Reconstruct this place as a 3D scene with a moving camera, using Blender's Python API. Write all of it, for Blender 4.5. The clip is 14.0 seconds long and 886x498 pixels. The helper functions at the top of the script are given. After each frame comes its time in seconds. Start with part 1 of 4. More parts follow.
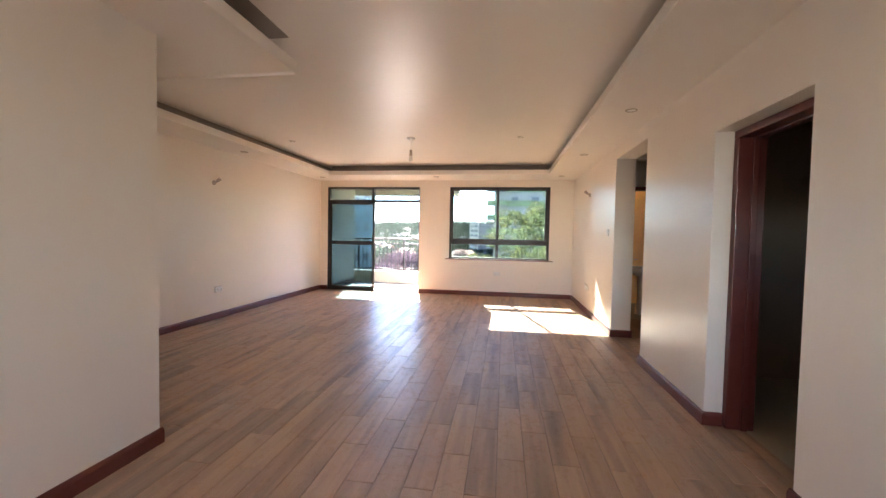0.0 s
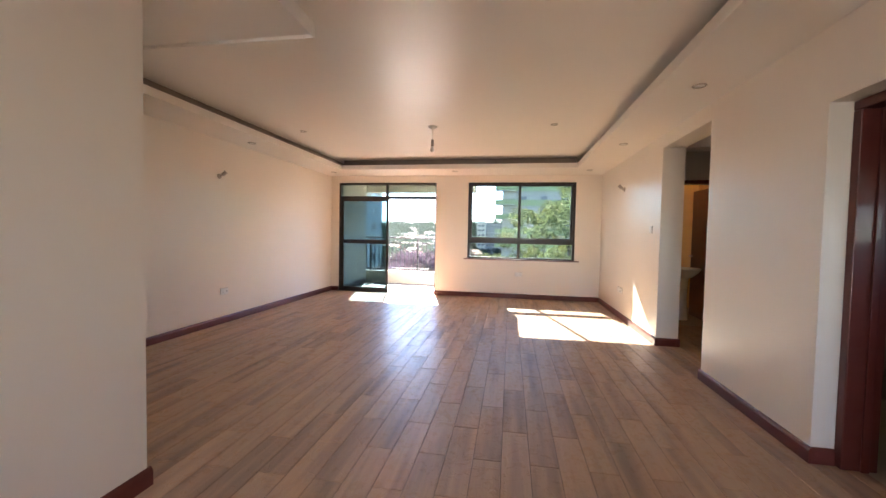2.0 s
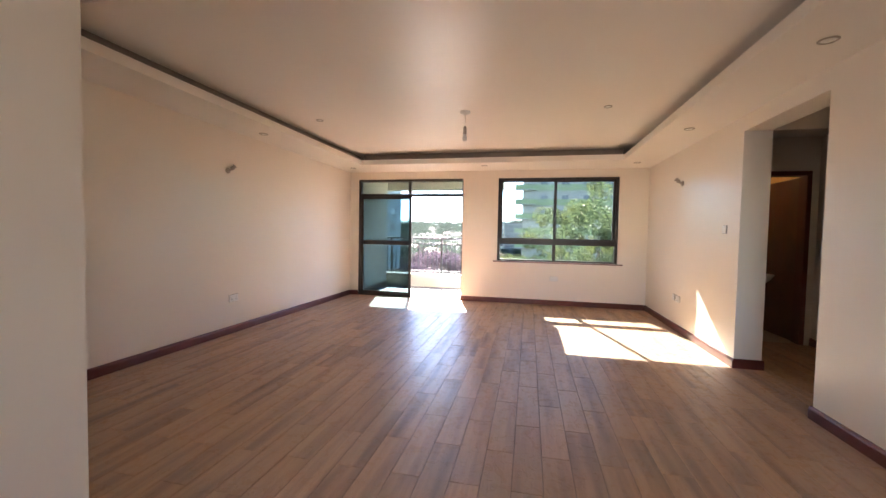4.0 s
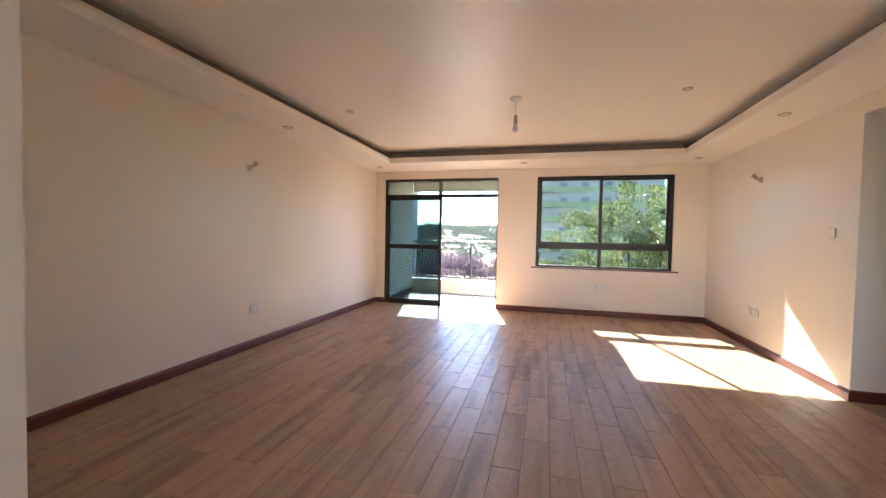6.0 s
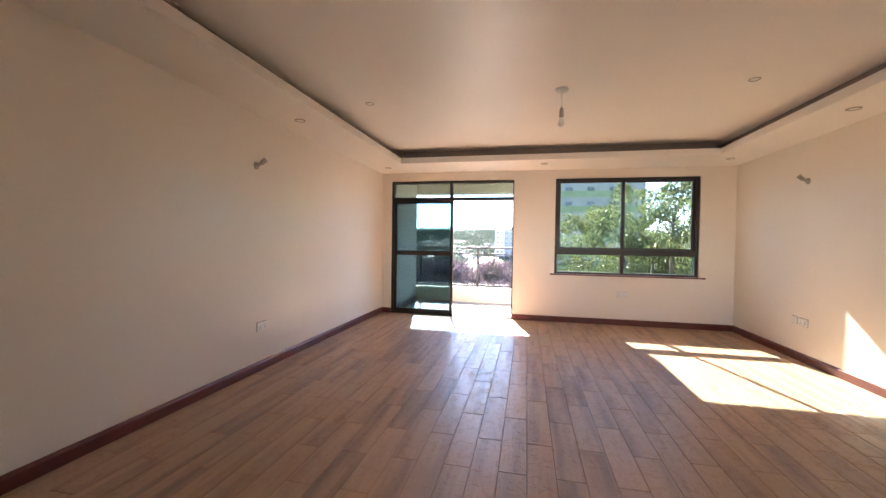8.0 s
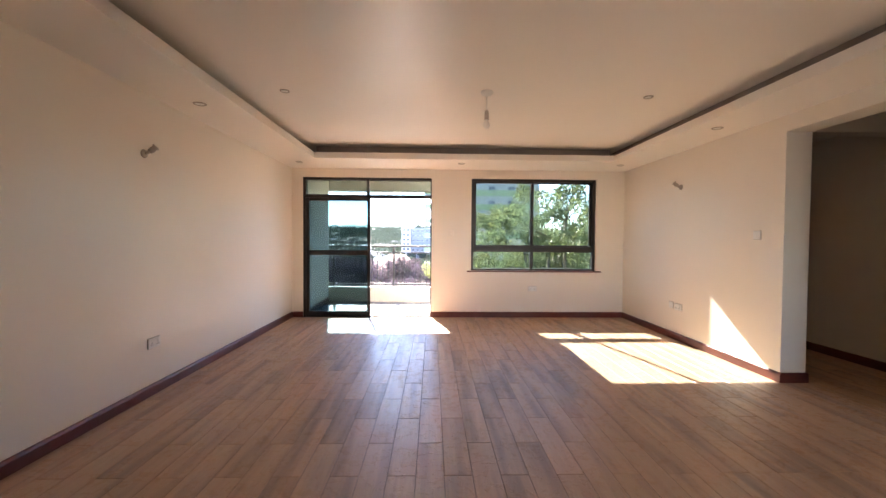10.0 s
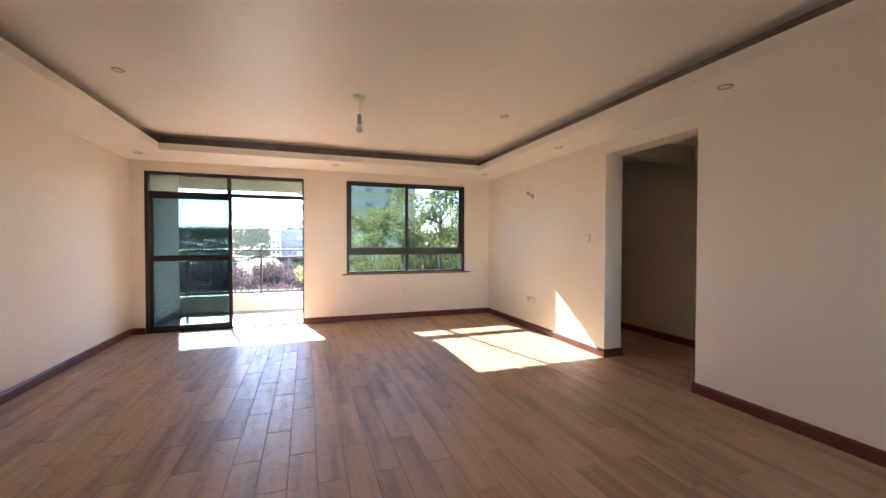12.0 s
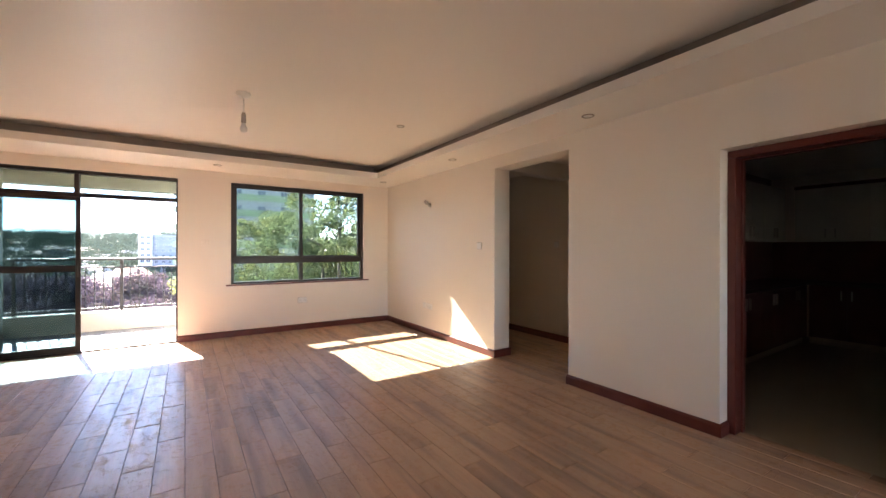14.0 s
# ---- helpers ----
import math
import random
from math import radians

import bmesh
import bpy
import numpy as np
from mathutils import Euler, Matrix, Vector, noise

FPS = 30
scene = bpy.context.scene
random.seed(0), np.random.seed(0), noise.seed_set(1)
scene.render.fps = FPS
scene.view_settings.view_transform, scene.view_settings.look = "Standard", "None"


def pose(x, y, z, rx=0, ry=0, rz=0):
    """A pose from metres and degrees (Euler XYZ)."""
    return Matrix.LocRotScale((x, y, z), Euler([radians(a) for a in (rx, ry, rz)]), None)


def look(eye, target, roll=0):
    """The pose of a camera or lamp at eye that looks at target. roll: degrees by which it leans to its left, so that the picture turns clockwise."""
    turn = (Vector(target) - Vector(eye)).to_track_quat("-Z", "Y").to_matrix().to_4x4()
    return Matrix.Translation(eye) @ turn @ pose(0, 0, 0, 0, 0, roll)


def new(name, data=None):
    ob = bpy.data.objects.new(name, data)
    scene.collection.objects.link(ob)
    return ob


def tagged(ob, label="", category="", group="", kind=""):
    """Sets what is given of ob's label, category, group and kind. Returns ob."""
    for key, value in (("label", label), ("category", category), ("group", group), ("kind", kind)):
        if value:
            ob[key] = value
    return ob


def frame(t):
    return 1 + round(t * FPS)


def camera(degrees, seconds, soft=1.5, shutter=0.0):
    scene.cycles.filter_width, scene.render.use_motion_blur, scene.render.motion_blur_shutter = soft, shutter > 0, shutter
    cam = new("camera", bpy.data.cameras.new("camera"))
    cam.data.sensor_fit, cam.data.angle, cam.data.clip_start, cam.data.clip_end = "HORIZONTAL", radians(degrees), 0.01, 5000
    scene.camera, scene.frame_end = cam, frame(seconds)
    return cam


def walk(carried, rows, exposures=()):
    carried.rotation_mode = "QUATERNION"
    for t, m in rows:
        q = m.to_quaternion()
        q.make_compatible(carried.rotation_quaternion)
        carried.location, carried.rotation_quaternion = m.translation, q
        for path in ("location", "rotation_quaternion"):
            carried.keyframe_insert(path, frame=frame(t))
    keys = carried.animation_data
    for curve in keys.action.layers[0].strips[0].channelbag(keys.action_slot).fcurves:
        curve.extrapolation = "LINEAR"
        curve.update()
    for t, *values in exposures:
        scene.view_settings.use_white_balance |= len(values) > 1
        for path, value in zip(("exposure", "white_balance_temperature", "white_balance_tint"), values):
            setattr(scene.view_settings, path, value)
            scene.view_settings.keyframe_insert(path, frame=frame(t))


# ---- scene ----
cam = camera(97.1, 14.0)
PATH = [
    (0, (4.284, 1.292, 1.348), (3.98, 3.267, 1.273), 1.1),
    (0.5, (4.242, 1.364, 1.339), (3.901, 3.333, 1.264), 1.1),
    (1, (4.142, 1.46, 1.322), (3.788, 3.427, 1.248), 1.1),
    (1.5, (4.036, 1.576, 1.318), (3.693, 3.545, 1.244), 1.1),
    (2, (3.969, 1.743, 1.315), (3.632, 3.713, 1.238), 1.1),
    (2.5, (3.922, 1.903, 1.319), (3.571, 3.87, 1.244), 1.0),
    (3, (3.834, 2.032, 1.312), (3.46, 3.995, 1.233), 1.0),
    (5.5, (3.396, 2.777, 1.332), (2.899, 4.714, 1.261), 1.1),
    (6, (3.239, 2.839, 1.329), (2.734, 4.773, 1.262), 1.1),
    (6.5, (3.064, 2.928, 1.316), (2.564, 4.863, 1.25), 1.1),
    (7, (2.909, 3.025, 1.329), (2.413, 4.962, 1.274), 1.1),
    (9.5, (2.401, 3.237, 1.34), (2.294, 5.234, 1.301), 0.4),
    (10, (2.406, 3.222, 1.356), (2.46, 5.221, 1.306), 0.4),
    (10.5, (2.388, 3.197, 1.361), (2.63, 5.181, 1.309), 0.3),
    (11, (2.402, 3.173, 1.363), (2.796, 5.133, 1.315), 0.2),
    (11.5, (2.406, 3.157, 1.367), (2.937, 5.085, 1.323), 0.2),
    (12, (2.427, 3.135, 1.368), (3.086, 5.022, 1.331), 0.1),
    (12.5, (2.463, 3.112, 1.377), (3.253, 4.949, 1.345), 0.1),
    (13, (2.476, 3.094, 1.378), (3.395, 4.87, 1.353), 0.0),
    (13.5, (2.486, 3.086, 1.375), (3.513, 4.802, 1.363), 0.0),
    (14, (2.479, 3.082, 1.377), (3.58, 4.752, 1.377), 0.1),
]
EXPO = 4.93
walk(cam, [(t, look(eye, target, roll)) for t, eye, target, roll in PATH], exposures=[(0.0, EXPO + 0.32, 6650, 18), (3.0, EXPO + 0.25, 6700, 19), (6.5, EXPO + 0.2, 6600, 18), (9.5, EXPO + 0.12, 6600, 18), (12.0, EXPO + 0.1, 6600, 17), (14.0, EXPO + 0.15, 6650, 18)])

# ---- world and sun ----
SUN_WAY = Vector((0.260, -1.0, -0.722)).normalized()      # the way the sunlight travels
world = bpy.data.worlds.new("world")
scene.world = world
world.use_nodes = True
wn = world.node_tree.nodes
sky = wn.new("ShaderNodeTexSky")
sky.sky_type, sky.sun_disc = "NISHITA", False
sky.sun_elevation = math.asin(-SUN_WAY.z)
sky.sun_rotation = math.atan2(-SUN_WAY.x, -SUN_WAY.y)
sky.altitude = 1700.0
sky.air_density, sky.dust_density, sky.ozone_density = 0.8, 0.05, 1.0
wn["Background"].inputs["Strength"].default_value = 0.068
world.node_tree.links.new(sky.outputs[0], wn["Background"].inputs["Color"])
sun = new("sun", bpy.data.lights.new("sun", "SUN"))
sun.data.energy, sun.data.angle, sun.data.color = 2.9, radians(0.55), (1.0, 0.94, 0.86)
sun.matrix_world = look((0, 20, 14.3), Vector((0, 20, 14.3)) + SUN_WAY)
# added fill lamp, out of view in the back wall's window, lifts the near walls
back_fill = new("back_fill_lamp", bpy.data.lights.new("back_fill_lamp", "AREA"))
back_fill.data.shape, back_fill.data.size, back_fill.data.size_y = "RECTANGLE", 2.6, 1.4
back_fill.data.energy, back_fill.data.color = 1.7, (1.0, 0.96, 0.92)
back_fill.matrix_world = look((3.95, -3.63, 1.575), (3.95, 4.0, 1.575))


# ---- materials ----
class Nodes:
    """A short way to wire a Principled material."""

    def __init__(self, name):
        self.m = bpy.data.materials.new(name)
        self.m.use_nodes = True
        self.t = self.m.node_tree
        self.b = self.t.nodes["Principled BSDF"]

    def n(self, kind, **values):
        node = self.t.nodes.new("ShaderNode" + kind)
        for key, v in values.items():
            node.inputs[key.replace("_", " ")].default_value = v
        return node

    def l(self, a, b):
        self.t.links.new(a, b)

    def mix(self, fac, a, b):
        node = self.t.nodes.new("ShaderNodeMix")
        node.data_type = "RGBA"
        for slot, v in ((0, fac), (6, a), (7, b)):
            if isinstance(v, bpy.types.NodeSocket):
                self.l(v, node.inputs[slot])
            else:
                node.inputs[slot].default_value = v if slot == 0 else (*v, 1)
        return node.outputs[2]

    def ramp(self, src, lo, hi):
        node = self.t.nodes.new("ShaderNodeMapRange")
        node.inputs[1].default_value, node.inputs[2].default_value = lo, hi
        self.l(src, node.inputs[0])
        return node.outputs[0]

    def noise(self, scale, detail=3.0, vec=None, rough=0.5):
        node = self.t.nodes.new("ShaderNodeTexNoise")
        node.inputs["Scale"].default_value, node.inputs["Detail"].default_value = scale, detail
        node.inputs["Roughness"].default_value = rough
        if vec is None:
            vec = self.t.nodes.new("ShaderNodeNewGeometry").outputs["Position"]
        self.l(vec, node.inputs["Vector"])
        return node.outputs["Fac"]

    def bump(self, src, strength, dist):
        node = self.t.nodes.new("ShaderNodeBump")
        node.inputs["Strength"].default_value, node.inputs["Distance"].default_value = strength, dist
        self.l(src, node.inputs["Height"])
        last = self.b.inputs["Normal"].links
        if last:
            self.l(last[0].from_socket, node.inputs["Normal"])
        self.l(node.outputs[0], self.b.inputs["Normal"])


def surf(name, a, b, scale, rough, bump=0.0, fine=120.0, metal=0.0, spread=0.08, coat=0.0):
    """Two near colours in broad blotches, a fine grain, uneven gloss and relief."""
    k = Nodes(name)
    broad, grain = k.noise(scale, 4), k.noise(fine, 2)
    col = k.mix(k.ramp(broad, 0.35, 0.65), a, b)
    k.l(k.mix(k.ramp(grain, 0.3, 0.9), col, tuple(0.9 * c for c in b)), k.b.inputs["Base Color"])
    r = k.t.nodes.new("ShaderNodeMapRange")
    r.inputs[3].default_value, r.inputs[4].default_value = max(0.02, rough - spread), min(1, rough + spread)
    k.l(broad, r.inputs[0])
    k.l(r.outputs[0], k.b.inputs["Roughness"])
    k.b.inputs["Metallic"].default_value = metal
    k.b.inputs["Coat Weight"].default_value = coat
    if bump:
        k.bump(grain, bump, 0.002)
    return k.m


def plaster(name, a, b, rough):
    """Rolled satin paint on plaster: faint waves of the trowel and a fine stipple."""
    k = Nodes(name)
    broad, wave, stipple = k.noise(0.9, 4), k.noise(5.0, 2), k.noise(260.0, 2)
    k.l(k.mix(k.ramp(broad, 0.3, 0.7), a, b), k.b.inputs["Base Color"])
    r = k.t.nodes.new("ShaderNodeMapRange")
    r.inputs[3].default_value, r.inputs[4].default_value = rough - 0.05, rough + 0.07
    k.l(wave, r.inputs[0])
    k.l(r.outputs[0], k.b.inputs["Roughness"])
    k.bump(wave, 0.12, 0.003)
    k.bump(stipple, 0.05, 0.0006)
    return k.m


def glass(name, tint, gloss=1.27):
    k = Nodes(name)
    k.t.nodes.remove(k.b)
    clear, shine, fres, mx = k.n("BsdfTransparent"), k.n("BsdfGlossy"), k.n("Fresnel", IOR=gloss), k.n("MixShader")
    clear.inputs["Color"].default_value = (*tint, 1)
    shine.inputs["Roughness"].default_value = 0.015
    k.l(fres.outputs[0], mx.inputs[0])
    k.l(clear.outputs[0], mx.inputs[1])
    k.l(shine.outputs[0], mx.inputs[2])
    k.l(mx.outputs[0], k.t.nodes["Material Output"].inputs["Surface"])
    return k.m


def wood_tile(name):
    """Wood-look porcelain planks: streaks along y, a tone of its own for each plank, a hand-scraped relief, a satin glaze."""
    k = Nodes(name)
    geo, info = k.t.nodes.new("ShaderNodeNewGeometry"), k.t.nodes.new("ShaderNodeObjectInfo")
    add = k.t.nodes.new("ShaderNodeMath")
    k.l(geo.outputs["Random Per Island"], add.inputs[0])
    k.l(info.outputs["Random"], add.inputs[1])
    fract = k.t.nodes.new("ShaderNodeMath")
    fract.operation = "FRACT"
    k.l(add.outputs[0], fract.inputs[0])
    rnd = fract.outputs[0]
    shift = k.t.nodes.new("ShaderNodeVectorMath")
    shift.operation = "MULTIPLY_ADD"
    comb = k.t.nodes.new("ShaderNodeCombineXYZ")
    for i, f in enumerate((7.0, 31.0, 13.0)):
        mul = k.t.nodes.new("ShaderNodeMath")
        mul.operation = "MULTIPLY"
        mul.inputs[1].default_value = f
        k.l(rnd, mul.inputs[0])
        k.l(mul.outputs[0], comb.inputs[i])
    shift.inputs[1].default_value = (22.0, 1.6, 1.0)
    k.l(geo.outputs["Position"], shift.inputs[0])
    k.l(comb.outputs[0], shift.inputs[2])
    streak, cloud = k.noise(1.25, 5, shift.outputs[0], 0.6), k.noise(0.42, 3, shift.outputs[0])
    fine = k.noise(6.0, 4, shift.outputs[0], 0.65)
    col = k.mix(k.ramp(streak, 0.25, 0.78), (0.475, 0.296, 0.187), (0.56, 0.360, 0.230))
    col = k.mix(k.ramp(cloud, 0.46, 0.74), col, (0.295, 0.205, 0.152))
    grain = k.t.nodes.new("ShaderNodeMath")
    grain.operation = "MULTIPLY"
    grain.inputs[1].default_value = 0.2
    k.l(k.ramp(fine, 0.5, 0.8), grain.inputs[0])
    col = k.mix(grain.outputs[0], col, (0.24, 0.150, 0.102))
    tone = k.t.nodes.new("ShaderNodeHueSaturation")
    val = k.t.nodes.new("ShaderNodeMapRange")
    val.inputs[3].default_value, val.inputs[4].default_value = 0.93, 1.07
    k.l(rnd, val.inputs[0])
    k.l(val.outputs[0], tone.inputs["Value"])
    k.l(col, tone.inputs["Color"])
    k.l(tone.outputs[0], k.b.inputs["Base Color"])
    r = k.t.nodes.new("ShaderNodeMapRange")
    r.inputs[3].default_value, r.inputs[4].default_value = 0.28, 0.44
    k.b.inputs["Specular IOR Level"].default_value = 0.36
    k.l(cloud, r.inputs[0])
    scrape = k.t.nodes.new("ShaderNodeTexNoise")
    for key, v in (("Scale", 13.0), ("Detail", 5.0), ("Roughness", 0.62), ("Distortion", 1.6)):
        scrape.inputs[key].default_value = v
    k.l(geo.outputs["Position"], scrape.inputs["Vector"])
    mark = k.ramp(scrape.outputs["Fac"], 0.535, 0.60)
    worn = k.t.nodes.new("ShaderNodeMix")
    worn.inputs[3].default_value = 0.72
    k.l(mark, worn.inputs[0])
    k.l(r.outputs[0], worn.inputs[2])
    k.l(worn.outputs[0], k.b.inputs["Roughness"])
    k.bump(mark, 0.7, 0.002)
    k.bump(k.noise(5.0, 2), 0.25, 0.004)
    k.bump(fine, 0.12, 0.0012)
    return k.m


def leafy(name, a, b, c, through_light=0.45, gloss=0.0):
    """Leaves: colour by leaf, part of the light passing through."""
    k = Nodes(name)
    k.t.nodes.remove(k.b)
    geo = k.t.nodes.new("ShaderNodeNewGeometry")
    rnd = geo.outputs["Random Per Island"]
    col = k.mix(k.ramp(rnd, 0.0, 0.7), a, b)
    col = k.mix(k.ramp(k.noise(0.5, 2), 0.5, 0.7), col, c)
    dif, tra, mx = k.n("BsdfDiffuse"), k.n("BsdfTranslucent"), k.n("MixShader", Fac=through_light)
    k.l(col, dif.inputs["Color"])
    k.l(col, tra.inputs["Color"])
    k.l(dif.outputs[0], mx.inputs[1])
    k.l(tra.outputs[0], mx.inputs[2])
    shine, top = k.n("BsdfGlossy", Roughness=0.38), k.n("MixShader", Fac=gloss)
    k.l(mx.outputs[0], top.inputs[1])
    k.l(shine.outputs[0], top.inputs[2])
    k.l(top.outputs[0], k.t.nodes["Material Output"].inputs["Surface"])
    return k.m


def glowing(name, colour, power):
    k = Nodes(name)
    k.b.inputs["Base Color"].default_value = (*colour, 1)
    k.b.inputs["Emission Color"].default_value = (*colour, 1)
    k.b.inputs["Emission Strength"].default_value = power
    return k.m


M_WALL = plaster("cream_wall_paint", (0.845, 0.77, 0.68), (0.87, 0.795, 0.705), 0.32)
M_CEIL = plaster("ceiling_paint", (0.88, 0.825, 0.755), (0.90, 0.845, 0.78), 0.41)
M_TAUPE = plaster("taupe_plaster", (0.25, 0.20, 0.17), (0.29, 0.235, 0.20), 0.55)
M_SKIRT = surf("mahogany_varnish", (0.105, 0.022, 0.017), (0.140, 0.031, 0.023), 6.0, 0.36, 0.1, 90.0, coat=0.08)
M_TILE = wood_tile("wood_look_tile")
M_GROUT = surf("dark_grout", (0.13, 0.09, 0.07), (0.17, 0.125, 0.10), 4.0, 0.8, 0.3)
M_ALU = surf("bronze_aluminium", (0.020, 0.015, 0.014), (0.030, 0.022, 0.020), 5.0, 0.38, 0.0, 90.0, metal=0.2)
M_RAIL = surf("grey_rail_paint", (0.030, 0.029, 0.029), (0.042, 0.040, 0.040), 5.0, 0.45, 0.1)
M_GLASS = glass("clear_glass", (0.95, 0.97, 0.96))
M_PALE = glass("pale_green_glass", (0.50, 0.54, 0.52), 1.12)
M_TINT = glass("teal_tinted_glass", (0.265, 0.345, 0.36))
M_EXT = surf("pale_cream_render", (0.54, 0.51, 0.42), (0.60, 0.56, 0.47), 1.5, 0.8, 0.08, 60.0)
M_BTILE = surf("balcony_tile", (0.22, 0.21, 0.19), (0.27, 0.255, 0.23), 2.5, 0.45, 0.1)
M_WHITE = surf("white_plastic", (0.84, 0.83, 0.80), (0.87, 0.86, 0.83), 8.0, 0.35)
# dark colour for the shadow outline drawn round sockets and switches
M_SHADOW_RIM = surf("grey_shadow_rim", (0.16, 0.14, 0.12), (0.20, 0.18, 0.16), 8.0, 0.7)
M_DARKP = surf("dark_slot", (0.03, 0.03, 0.03), (0.04, 0.04, 0.04), 8.0, 0.6)
M_CHROME = surf("brushed_nickel", (0.42, 0.375, 0.33), (0.50, 0.45, 0.40), 12.0, 0.32, metal=1.0)
M_CREAMCAB = surf("cream_cabinet_lacquer", (0.62, 0.58, 0.50), (0.66, 0.62, 0.54), 2.0, 0.35)
M_DARKCAB = surf("dark_red_cabinet", (0.10, 0.025, 0.018), (0.14, 0.035, 0.025), 4.0, 0.35)
M_GRANITE = surf("dark_granite", (0.06, 0.045, 0.04), (0.16, 0.12, 0.10), 60.0, 0.2)
M_KWALL = surf("brown_wall_tile", (0.26, 0.19, 0.14), (0.31, 0.23, 0.17), 2.0, 0.3)
M_KTILE = surf("beige_floor_tile", (0.46, 0.38, 0.28), (0.52, 0.44, 0.33), 2.0, 0.35)
M_ORANGE = surf("ochre_bath_tile", (0.62, 0.36, 0.12), (0.68, 0.41, 0.15), 2.0, 0.3)
M_CERAMIC = surf("white_ceramic", (0.82, 0.80, 0.76), (0.85, 0.83, 0.79), 3.0, 0.12)
M_DOORW = surf("dark_door_timber", (0.09, 0.030, 0.018), (0.14, 0.048, 0.028), 5.0, 0.32, 0.15, 60.0)


# ---- building helpers ----
def box(bm, x0, x1, y0, y1, z0, z1):
    vs = [bm.verts.new((x, y, z)) for z in (z0, z1) for y in (y0, y1) for x in (x0, x1)]
    for q in ((0, 2, 3, 1), (4, 5, 7, 6), (0, 1, 5, 4), (2, 6, 7, 3), (0, 4, 6, 2), (1, 3, 7, 5)):
        bm.faces.new([vs[i] for i in q])
    return bm


def soft(bm, width, segments=2):
    bmesh.ops.bevel(bm, geom=bm.edges[:], offset=width, segments=segments, profile=0.5, affect="EDGES")
    return bm


def block(x0, x1, y0, y1, z0, z1, width=0.0, segments=2):
    bm = box(bmesh.new(), x0, x1, y0, y1, z0, z1)
    return soft(bm, width, segments) if width else bm


def lathe(profile, steps=24):
    """A turned solid from (radius, height) pairs, about z."""
    bm = bmesh.new()
    rings = []
    for r, z in profile:
        if r < 1e-6:
            rings.append([bm.verts.new((0, 0, z))])
        else:
            rings.append([bm.verts.new((r * math.cos(2 * math.pi * i / steps), r * math.sin(2 * math.pi * i / steps), z)) for i in range(steps)])
    for a, b in zip(rings, rings[1:]):
        for i in range(steps):
            j = (i + 1) % steps
            if len(a) == 1 and len(b) > 1:
                bm.faces.new((a[0], b[i], b[j]))
            elif len(b) == 1 and len(a) > 1:
                bm.faces.new((a[i], a[j], b[0]))
            elif len(a) > 1:
                bm.faces.new((a[i], a[j], b[j], b[i]))
    bmesh.ops.recalc_face_normals(bm, faces=bm.faces)
    for f in bm.faces:
        f.smooth = True
    return bm


def tube(points, radii, sides=8):
    """A tapered tube along points."""
    bm = bmesh.new()
    rings = []
    for i, p in enumerate(points):
        p = Vector(p)
        d = (Vector(points[min(i + 1, len(points) - 1)]) - Vector(points[max(i - 1, 0)])).normalized()
        side = d.orthogonal().normalized()
        up = d.cross(side)
        rings.append([bm.verts.new(p + radii[i] * (math.cos(2 * math.pi * k / sides) * side + math.sin(2 * math.pi * k / sides) * up)) for k in range(sides)])
    for a, b in zip(rings, rings[1:]):
        best = min(range(sides), key=lambda s: sum((a[k].co - b[(k + s) % sides].co).length for k in range(sides)))
        for k in range(sides):
            bm.faces.new((a[k], a[(k + 1) % sides], b[(k + 1 + best) % sides], b[(k + best) % sides]))
    bm.faces.new(rings[0][::-1])
    bm.faces.new(rings[-1])
    bmesh.ops.recalc_face_normals(bm, faces=bm.faces)
    for f in bm.faces:
        f.smooth = len(f.verts) == 4
    return bm


def mesh_of(name, bm, material):
    me = bpy.data.meshes.new(name)
    bm.to_mesh(me)
    bm.free()
    me.materials.append(material)
    return me


def part(name, bm, material, parent, label=""):
    ob = new(name, mesh_of(name, bm, material))
    ob.parent = parent
    return tagged(ob, label)


def thing(name, m, label, category, group="", kind=""):
    ob = new(name)
    ob.empty_display_size = 0.1
    ob.matrix_world = m
    return tagged(ob, label, category, group, kind)


def structure(name, bm, material, label, category):
    return tagged(new(name, mesh_of(name, bm, material)), label, category, kind="structure")


